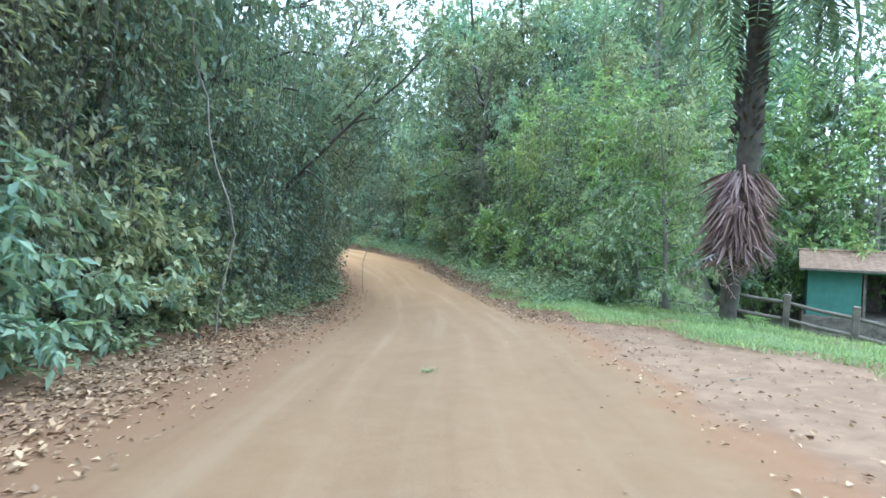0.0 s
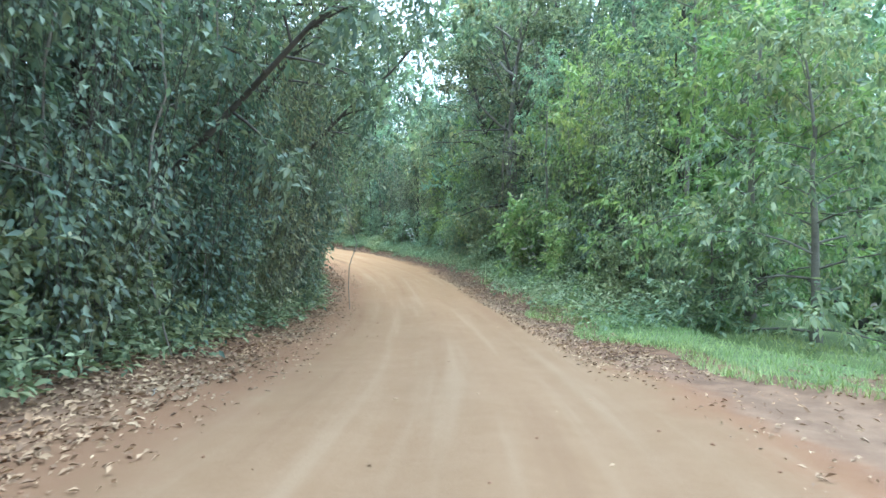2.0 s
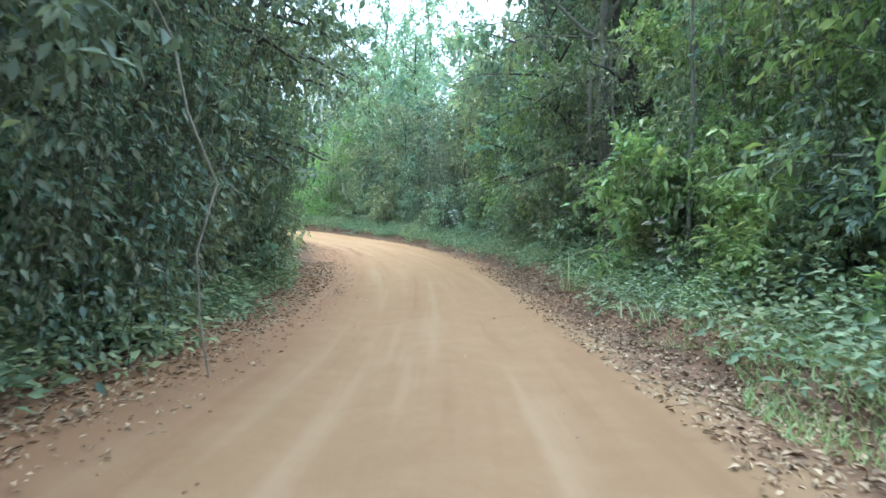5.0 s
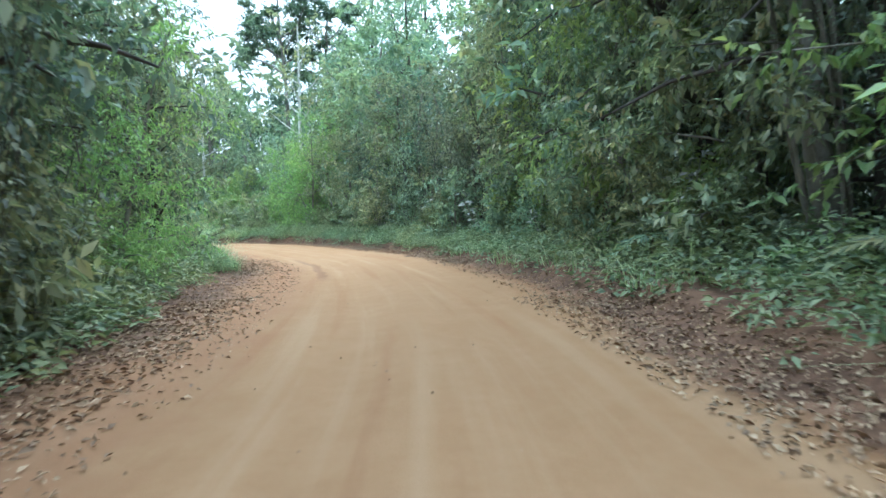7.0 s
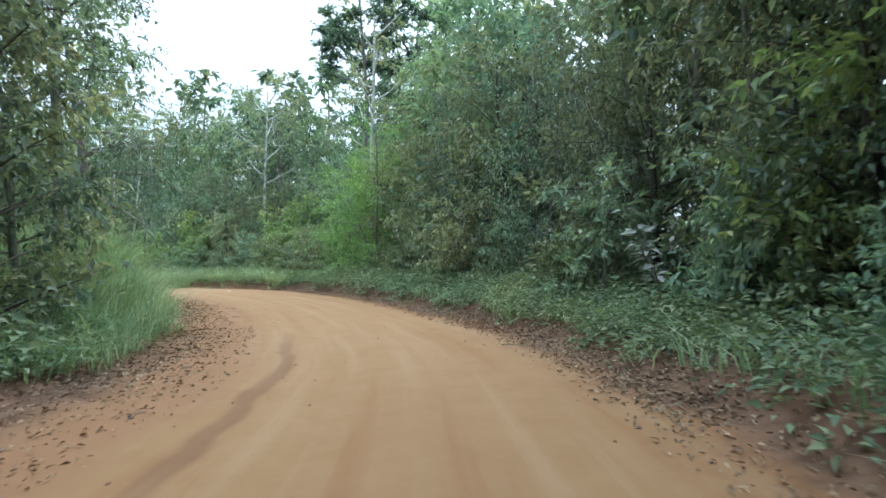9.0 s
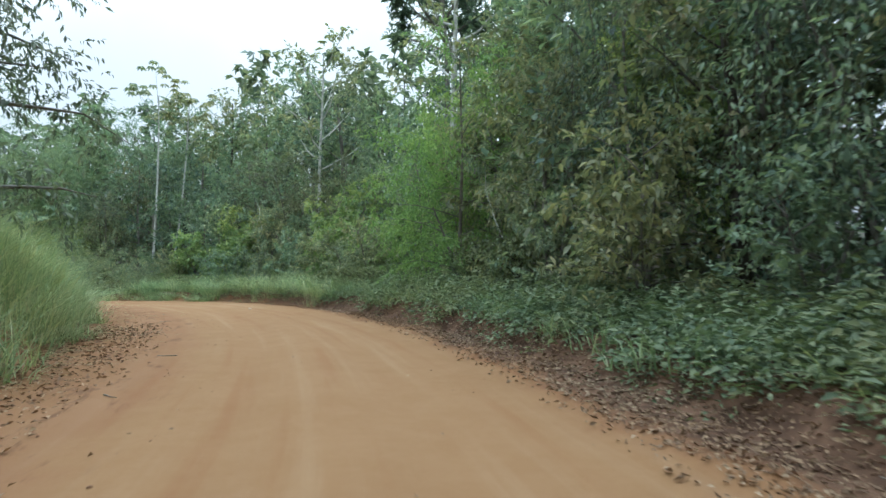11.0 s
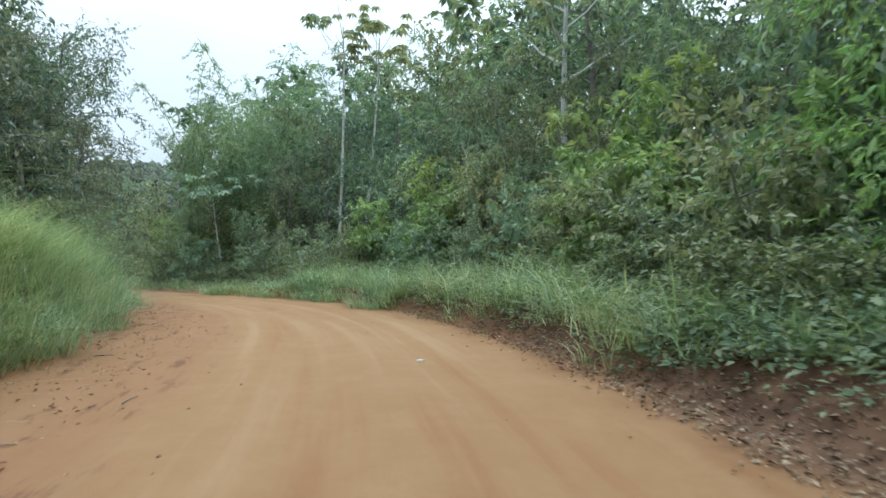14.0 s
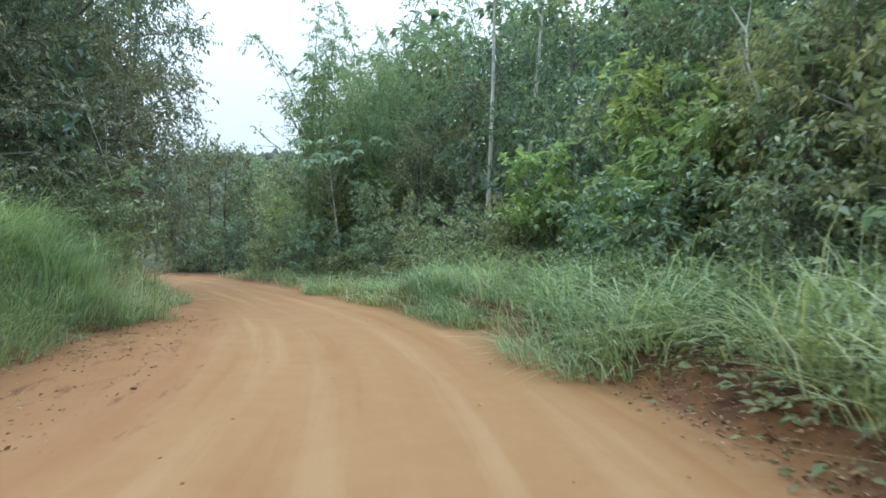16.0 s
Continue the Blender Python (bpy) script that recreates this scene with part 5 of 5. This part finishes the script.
# ---- shrubs with silvery leaves ----
def silver_shrub(seed):
    r = np.random.default_rng(seed)
    thing = empty_thing("shrub", "slender shrub with large silvery white leaves", "shrub", "silver-leaved shrubs")
    wood, bases, ways = [], [], []
    for k in range(4):
        az, h = r.uniform(0, 6.28), r.uniform(1.6, 2.6)
        u = np.linspace(0, 1, 6)
        p = np.c_[np.cos(az) * 0.7 * u ** 1.6, np.sin(az) * 0.7 * u ** 1.6, h * u - 0.1]
        wood.append(tube(p, 0.02 * (1.2 - 0.8 * u), 5))
        n = 15
        t = r.uniform(0.45, 1.0, n)
        a = r.uniform(0, 6.28, n)
        bases.append(np.stack([np.interp(t, u, p[:, i]) for i in range(3)], 1) + np.c_[np.cos(a), np.sin(a), 0 * a] * 0.08)
        ways.append(np.c_[np.cos(a), np.sin(a), r.uniform(-0.5, 0.5, n)])
    base, way = np.concatenate(bases), np.concatenate(ways)
    L = r.uniform(0.16, 0.34, len(base))
    v, f = leaves_of(base, way, L, L * 0.42, rng=r)
    wv, wf = joined(wood)
    part("stem", mesh_of("stem", wv, wf, BARK_GREY, True), BARK_GREY, thing)
    part("foliage", mesh_of("foliage", v, f, LEAF_SILVER), LEAF_SILVER, thing)
    return thing


PROTOS["silver"] = (silver_shrub(401), False)
for s, o, k in [(54.3, 5.3, 1.0), (53.5, 4.9, 0.75), (33.0, 4.4, 0.8), (44.5, 4.6, 0.8), (40.0, 4.7, 0.7), (26.0, 4.3, 0.7), (49.0, 4.8, 0.75)]:
    x, y = on_line(s, o)
    place("silver", float(x), float(y), turn=137 * s, size=k)


# ---- dead branches ----
def dead_branch(a, b_, radius, seed, label="pale dead branch leaning among the leaves"):
    """A bare forked branch from foot a to tip b_."""
    r = np.random.default_rng(seed)
    a, b_ = np.array(a, float), np.array(b_, float)
    L = float(np.linalg.norm(b_ - a))
    u = np.linspace(0, 1, 9)[:, None]
    p = (b_ - a) * u + np.cumsum(r.normal(0, 0.02 * L, (9, 3)), 0) * u * (1 - u) * 3
    pieces = [tube(p, radius * np.linspace(1.2, 0.4, 9), 6)]
    for k in (4, 5, 7):
        d = unit((b_ - a) / L + r.normal(0, 0.6, 3)) * L * r.uniform(0.15, 0.3)
        q = p[k] + np.outer(np.linspace(0, 1, 4), d)
        pieces.append(tube(q, radius * np.linspace(0.55, 0.15, 4), 4))
    v, f = joined(pieces)
    ob = tagged(new("dead_branch", mesh_of("dead_branch", v, f, BARK_PALE, True)), label, "branch", "dead branches")
    ob.matrix_basis = pose(*a)
    return ob


for k, (foot, x, y, dx, dy, dz, rad) in enumerate([
        (0, -42.2, 73.2, -2.9, -0.7, 4.0, 0.018), (0, -24.6, 67.2, -1.6, 2.2, 4.6, 0.016), (0, -43.2, 60.6, 2.2, -1.2, 4.6, 0.02),
        (0, -46.5, 60.3, 2.6, -0.4, 4.0, 0.025), (0, -31.0, 69.0, -1.4, 0.6, 5.0, 0.03), (0, -12.6, 57.6, -1.6, 1.6, 3.2, 0.014)]):
    z = float(ground_z(x, y)[0]) - 0.1
    dead_branch((x, y, z), (x + dx, y + dy, z + dz), rad, 420 + k)


# ---- vines ----
def vine(s, off, top, bottom, reach, radius, seed, label="pale woody vine hanging from the trees"):
    r = np.random.default_rng(seed)
    x, y = on_line(s, off)
    g = float(ground_z(x, y)[0])
    u = np.linspace(0, 1, 12)
    sway = np.cumsum(r.normal(0, 0.09, (12, 2)), axis=0)
    p = np.c_[reach * (u - 0.5) * 0.4 + sway[:, 0], reach * np.sin(u * 2.4) + sway[:, 1], top + (bottom - top) * u ** 0.9]
    v, f = tube(p, 0.6 * radius * (1.1 - 0.4 * u), 6)
    ob = tagged(new("vine", mesh_of("vine", v, f, VINE, True)), label, "vine", "hanging vines")
    ob.matrix_basis = pose(float(x), float(y), g, 0, 0, r.uniform(0, 360))
    return ob


for k, (s, o, top, bottom, reach, rad) in enumerate([
        (15.2, -3.75, 6.5, 0.0, 0.5, 0.03), (16.4, -3.5, 6.4, 0.0, 0.6, 0.04), (13.5, -3.9, 5.5, 0.0, -0.8, 0.03), (18.5, -3.4, 7.0, 0.0, 0.6, 0.025),
        (19.3, -3.3, 7.0, 0.0, 0.5, 0.02), (20.1, -3.3, 6.5, 0.0, 0.4, 0.022), (9.0, -4.2, 6.0, 0.0, 0.7, 0.03), (11.0, -4.1, 6.0, 0.0, -0.7, 0.025),
        (23, 4.4, 7.0, 0.0, 0.5, 0.022), (27.5, 4.6, 7.0, 0.0, -0.6, 0.02), (31, 4.9, 7.0, 0.0, 0.7, 0.025), (38, 5.0, 7.0, 0.0, 0.5, 0.02),
        (45, 5.0, 7.0, 0.0, -0.6, 0.022), (55, 5.2, 6.0, 0.0, 0.9, 0.02)]):
    vine(s, o, top, bottom, reach, rad, 200 + k)


# ---- leafy creepers that hang in front of the trees ----
def creeper_curtain(seed, mat, label, strands=46, wide=1.5, top=(3.4, 7.2), per=120, leaf=0.115):
    """Thin hanging stems side by side, each with small drooping leaves. Local +y faces the road."""
    r = np.random.default_rng(seed)
    thing = empty_thing("creeper", label, "creeper", "creepers hanging in front of the trees")
    wood, bases, ways = [], [], []
    for k in range(strands):
        x0, y0 = r.uniform(-wide, wide), r.normal(0, 0.28)
        z1, z0 = r.uniform(*top), (-0.1 if k % 4 == 0 else r.uniform(0.2, 1.6))
        u = np.linspace(0, 1, 8)
        sway = np.cumsum(r.normal(0, 0.13, (8, 2)), axis=0)
        hang = 0.75 * ((z1 - 2.0) / 5) * u ** 0.8
        p = np.c_[x0 + sway[:, 0], y0 + sway[:, 1] + hang, z0 + (z1 - z0) * u]
        wood.append(tube(p, 0.004, 3))
        n = int(per * (z1 - z0) / 5)
        knots = r.uniform(0, 1, 7)
        t = np.clip(knots[r.integers(7, size=n)] + r.normal(0, 0.05, n), 0, 1)
        a = r.uniform(0, 6.28, n)
        out = np.abs(r.normal(0.05, 0.2, n))
        bases.append(np.stack([np.interp(t, u, p[:, i]) for i in range(3)], 1) + np.c_[np.cos(a) * out, np.sin(a) * out, r.normal(0, 0.05, n)])
        ways.append(np.c_[np.cos(a) * 0.6, np.sin(a) * 0.6 + 0.25, r.uniform(-1.3, 0.1, n)])
    base, way = np.concatenate(bases), np.concatenate(ways)
    L = leaf * r.uniform(0.5, 1.3, len(base))
    v, f = leaves_of(base, way, L, L * 0.42, rng=r)
    wv, wf = joined(wood)
    tagged(part("stem", mesh_of("stem", wv, wf, BARK_DARK, True), BARK_DARK, thing), kind="stuff")
    part("foliage", mesh_of("foliage", v, f, mat), mat, thing)
    return thing


PROTOS["creeper_a"] = (creeper_curtain(501, LEAF_DARK, "dark creeper hanging in a dense curtain before the trees"), False)
PROTOS["creeper_b"] = (creeper_curtain(502, LEAF_OLIVE, "olive-green creeper hanging in a ragged curtain before the trees", 40, 1.4, (3.0, 6.6), 115, 0.105), False)
PROTOS["creeper_c"] = (creeper_curtain(503, LEAF_MID, "green creeper draped over the shrubs at the forest edge", 36, 1.5, (2.2, 6.0), 110, 0.115), False)
rng = np.random.default_rng(510)
for side, keys, s0, s1, gap, back in [(-1, ("creeper_a", "creeper_b", "creeper_a"), 5.0, 32.5, 2.2, 0.75), (-1, ("creeper_a",), 36.5, 41, 2.4, 2.6),
                                      (1, ("creeper_c", "creeper_a", "creeper_c", "creeper_b"), 19.5, 60, 4.2, 2.7)]:
    s, k = s0, 0
    while s < s1:
        off = (right_edge(s) + back if side > 0 else -left_edge(s) - back) + rng.uniform(-0.45, 0.45)
        x, y = on_line(s, off)
        ax, ay = on_line(s + 0.5, off)
        head = math.degrees(math.atan2(float(ay - y), float(ax - x)))
        place(keys[k % len(keys)], float(x), float(y), turn=head + (180 if side < 0 else 0) + rng.uniform(-12, 12), size=rng.uniform(0.85, 1.1), tall=rng.uniform(0.85, 1.1))
        s, k = s + gap * rng.uniform(0.85, 1.15), k + 1


# ---- house and fence in the yard ----
def box(x0, x1, y0, y1, z0, z1, bevel=0.0):
    bm = bmesh.new()
    bmesh.ops.create_cube(bm, size=1.0, matrix=Matrix.Translation(((x0 + x1) / 2, (y0 + y1) / 2, (z0 + z1) / 2)) @ Matrix.Diagonal((x1 - x0, y1 - y0, z1 - z0, 1)))
    if bevel:
        bmesh.ops.bevel(bm, geom=bm.edges[:], offset=bevel, segments=1, affect="EDGES")
    return bm


def roof_slope(length, run, rise, ribs):
    """A tiled slope with raised rows of tiles."""
    n = ribs * 4 + 1
    x = np.linspace(0, length, n)
    bump = 0.035 * np.abs(np.sin(np.linspace(0, np.pi * ribs, n)))
    rows_ = 9
    v = []
    for j in range(rows_ + 1):
        q = j / rows_
        for lift in (0.0, 0.02):
            v += [(a, run * q, rise * q + b + lift) for a, b in zip(x, bump)]
    v = np.array(v)
    f = [(i * n + k, i * n + k + 1, (i + 1) * n + k + 1, (i + 1) * n + k) for i in range(2 * rows_ + 1) for k in range(n - 1)]
    return mesh_of("roof_slope", v, np.array(f), ROOF_TILE, False)


def house():
    thing = empty_thing("house", "low teal-painted house with a weathered clay tile roof", "house")
    W, D, H = 12.0, 6.0, 2.55
    part("wall", box(0, 2.3, 0, 0.18, 0, H, 0.01), TEAL, thing)
    part("wall", box(5.7, W, 0, 0.18, 0, H, 0.01), TEAL, thing)
    # back wall in dark wood: the porch shade is put into its colour
    part("wall", box(2.3, 5.7, 3.2, 3.38, 0, H), WOOD_OLD, thing, "porch wall coloured dark for the porch shade")
    # slab added overhead to block skylight and darken the porch
    part("ceiling", box(2.3, 5.7, 0.18, 3.2, H - 0.06, H), WOOD_OLD, thing, "added slab that keeps light out of the porch")
    part("wall", box(2.12, 2.3, 0.18, 3.38, 0, H), TEAL, thing)
    part("wall", box(5.7, 5.88, 0.18, 3.38, 0, H), TEAL, thing)
    part("wall", box(0, 0.18, 0.18, D, 0, H), TEAL, thing)
    part("wall", box(W - 0.18, W, 0.18, D, 0, H), TEAL, thing)
    part("wall", box(0.18, W - 0.18, D - 0.18, D, 0, H), TEAL, thing)
    part("lintel", box(2.3, 5.7, 0.0, 0.18, 2.2, H), TEAL, thing)
    part("floor_slab", box(-0.2, W + 0.2, -0.6, D, -1.0, 0.0), WOOD_OLD, thing, "grey concrete floor slab")
    door = part("door", box(3.5, 4.4, 3.13, 3.2, 0, 2.05, 0.01), WOOD_DARK, thing, "dark wooden door in the porch")
    part("handle", box(3.58, 3.62, 3.08, 3.13, 0.98, 1.08), WHITE_TRIM, door)
    for x in (2.36, 5.5):
        part("post", box(x, x + 0.14, -0.02, 0.12, 0, 2.2, 0.01), WOOD_OLD, thing)
    for x in (7.4, 10.0):
        win = part("window", box(x, x + 1.1, -0.03, 0.0, 0.95, 1.95, 0.005), WOOD_DARK, thing, "dark shuttered window")
        part("frame", box(x - 0.06, x + 1.16, -0.05, -0.031, 1.95, 2.01), WHITE_TRIM, win)
        part("sill", box(x - 0.08, x + 1.18, -0.09, -0.031, 0.88, 0.94), WHITE_TRIM, win)
    part("eave_board", box(-0.4, W + 0.4, -0.74, -0.7, H - 0.2, H - 0.1), WOOD_OLD, thing, "grey eave board")
    front = part("roof_slope", roof_slope(W + 0.8, D / 2 + 0.7, 0.7, 40), ROOF_TILE, thing)
    front.matrix_basis = pose(-0.4, -0.7, H - 0.12)
    back = part("roof_slope", front.data, ROOF_TILE, thing)
    back.matrix_basis = pose(W + 0.4, D + 0.7, H - 0.12, 0, 0, 180)
    v, f = tube([(-0.42, D / 2, H + 0.62), (W / 2, D / 2, H + 0.64), (W + 0.42, D / 2, H + 0.62)], 0.09, 8)
    part("ridge_cap", mesh_of("ridge_cap", v, f, ROOF_TILE, True), ROOF_TILE, thing)
    for x in (0.0, W - 0.18):
        bm = bmesh.new()
        a = [bm.verts.new((x + d, y, z)) for d in (0, 0.18) for y, z in ((0, H), (D, H), (D / 2, H + 0.5))]
        for q in ((0, 1, 2), (5, 4, 3), (0, 3, 4, 1), (1, 4, 5, 2), (2, 5, 3, 0)):
            bm.faces.new([a[i] for i in q])
        part("gable", bm, TEAL, thing)
    return thing


HOUSE_Z = -3.98
put(house(), 18.7, 30.2, -30, z=HOUSE_Z)


def fence():
    thing = empty_thing("fence", "weathered wooden post and rail fence", "fence")
    a, b_ = np.array([6.5, 13.6]), np.array([13.0, 9.6])
    L = float(np.linalg.norm(b_ - a))
    zs = []
    for k in range(7):
        q = a + (b_ - a) * k / 6
        zq = float(ground_z(q[0], q[1])[0])
        zs.append(zq)
        p = part("post", box(-0.07, 0.07, -0.07, 0.07, -0.3, 0.85 + 0.06 * (k % 3), 0.012), WOOD_OLD, thing)
        p.matrix_basis = pose(q[0], q[1], zq, 2 * (k % 2), 1.5, -32)
    for k in range(6):
        q0, q1 = a + (b_ - a) * k / 6, a + (b_ - a) * (k + 1) / 6
        for h in (0.35, 0.72):
            v, f = tube([(q0[0], q0[1], zs[k] + h), ((q0[0] + q1[0]) / 2, (q0[1] + q1[1]) / 2, (zs[k] + zs[k + 1]) / 2 + h - 0.02), (q1[0], q1[1], zs[k + 1] + h)], 0.045, 6)
            part("rail", mesh_of("rail", v, f, WOOD_OLD, True), WOOD_OLD, thing)
    return thing


fence()

# ---- far wooded hill ----
r = np.random.default_rng(300)
pieces = []
ico = bmesh.new()
bmesh.ops.create_icosphere(ico, subdivisions=1, radius=1.0)
iv, jf = np.array([v.co[:] for v in ico.verts]), np.array([[v.index for v in f.verts] for f in ico.faces])
ico.free()
for k in range(4500):
    x, y = -190 - 200 * r.random(), 10 + 290 * r.random()
    h = 53 * math.exp(-((x + 350) / 120) ** 2 - ((y - 150) / 180) ** 2)
    k = r.uniform(1.2, 3.2)
    pieces.append(((iv * r.uniform(0.55, 1.3, iv.shape)) * [k, k, k * r.uniform(0.7, 1.4)] + [x, y, h - 1 + k * 0.4 + r.uniform(0, 1.5)], jf))
v, f = joined(pieces)
tagged(new("far_woods", mesh_of("far_woods", v, f, LEAF_FAR)), "distant hill covered with dark green forest", "woods", kind="stuff")

# ---- small things on the road ----
r = np.random.default_rng(310)
pieces = []
for k in range(420):
    s = r.uniform(-2, 92)
    off = r.choice([-1, 1]) * r.uniform(1.2, 2.9) if k > 24 else r.uniform(-1.2, 1.2)
    x, y = on_line(s, off)
    q = r.uniform(0.006, 0.02)
    pieces.append((iv * r.uniform(0.7, 1.2, iv.shape) * [q, q, q * 0.7] + [float(x), float(y), float(strip_z(s, off))], jf))
for k in range(280):  # crumbs torn out of the shoulder, in two ragged lines
    s = r.uniform(42, 84)
    off = (-float(left_edge(s)) + 0.3 + abs(r.normal(0, 0.25))) if k % 3 else -2.7 + 0.3 * math.sin(s * 0.6) + r.normal(0, 0.18)
    x, y = on_line(s, off)
    q = 0.008 + 0.03 * r.random() ** 2.5
    t = math.atan2(*(np.array(on_line(s + 0.5, off)) - np.array(on_line(s, off)))[::-1]) + r.normal(0, 0.5)
    c, d = math.cos(t), math.sin(t)
    m = iv * r.uniform(0.5, 1.3, iv.shape) * [q * r.uniform(1.2, 2.4), q, q * 0.5]
    pieces.append((np.c_[m[:, 0] * c - m[:, 1] * d, m[:, 0] * d + m[:, 1] * c, m[:, 2]] + [float(x), float(y), float(strip_z(s, off))], jf))
v, f = joined(pieces)
CLOD = plain_material("clay_clods", (0.13, 0.065, 0.032), (0.25, 0.14, 0.075), 6, 0.95, 0.4, 50)
tagged(new("clay_clods", mesh_of("clay_clods", v, f, CLOD)), "small clay clods and pebbles on the road", "pebbles", kind="stuff")
for k in range(26):
    s, off = r.uniform(1, 84), r.choice([-1, 1]) * r.uniform(1.9, 3.4)
    x, y = on_line(s, off)
    L = r.uniform(0.12, 0.35)
    p = np.c_[np.linspace(-L / 2, L / 2, 5), np.cumsum(r.normal(0, 0.02, 5)), np.full(5, 0.012)]
    v, f = tube(p, 0.007 * np.linspace(1.2, 0.6, 5), 5)
    tw = tagged(new("twig", mesh_of("twig", v, f, VINE, True)), "thin dry fallen twig lying on the clay", "twig", "fallen twigs")
    tw.matrix_basis = pose(float(x), float(y), float(strip_z(s, off)) + 0.004, 0, 0, r.uniform(0, 360))
r = np.random.default_rng(320)
bm = bmesh.new()
bmesh.ops.create_icosphere(bm, subdivisions=2, radius=1.0)
for vert in bm.verts:
    vert.co = vert.co * r.uniform(0.6, 1.15)
    vert.co = Vector((vert.co.x * 0.06, vert.co.y * 0.035, vert.co.z * 0.02 + 0.012))
me = bpy.data.meshes.new("crumpled_paper")
bm.to_mesh(me)
bm.free()
me.materials.append(PAPER)
x, y = on_line(67.3, 0.74)
paper = tagged(new("crumpled_paper", me), "crumpled scrap of white paper lying on the road", "paper")
paper.matrix_basis = pose(float(x), float(y), float(strip_z(67.3, 0.74)), 0, 0, 35)

r = np.random.default_rng(330)
n = 40
x, y = on_line(6.6, -0.2)
az, rad = r.uniform(0, 6.28, n), 0.06 * np.sqrt(r.uniform(0, 1, n))
v, f = blades(x + np.cos(az) * rad * 1.6, y + np.sin(az) * rad, np.full(n, float(strip_z(6.6, -0.2)) - 0.005), az, r.uniform(0.03, 0.1, n), r.uniform(0.4, 1.4, n), np.full(n, 0.005))
tagged(new("weed_tuft", mesh_of("weed_tuft", v, f, LEAF_SMALL)), "small tuft of green weed growing on the road", "weed")
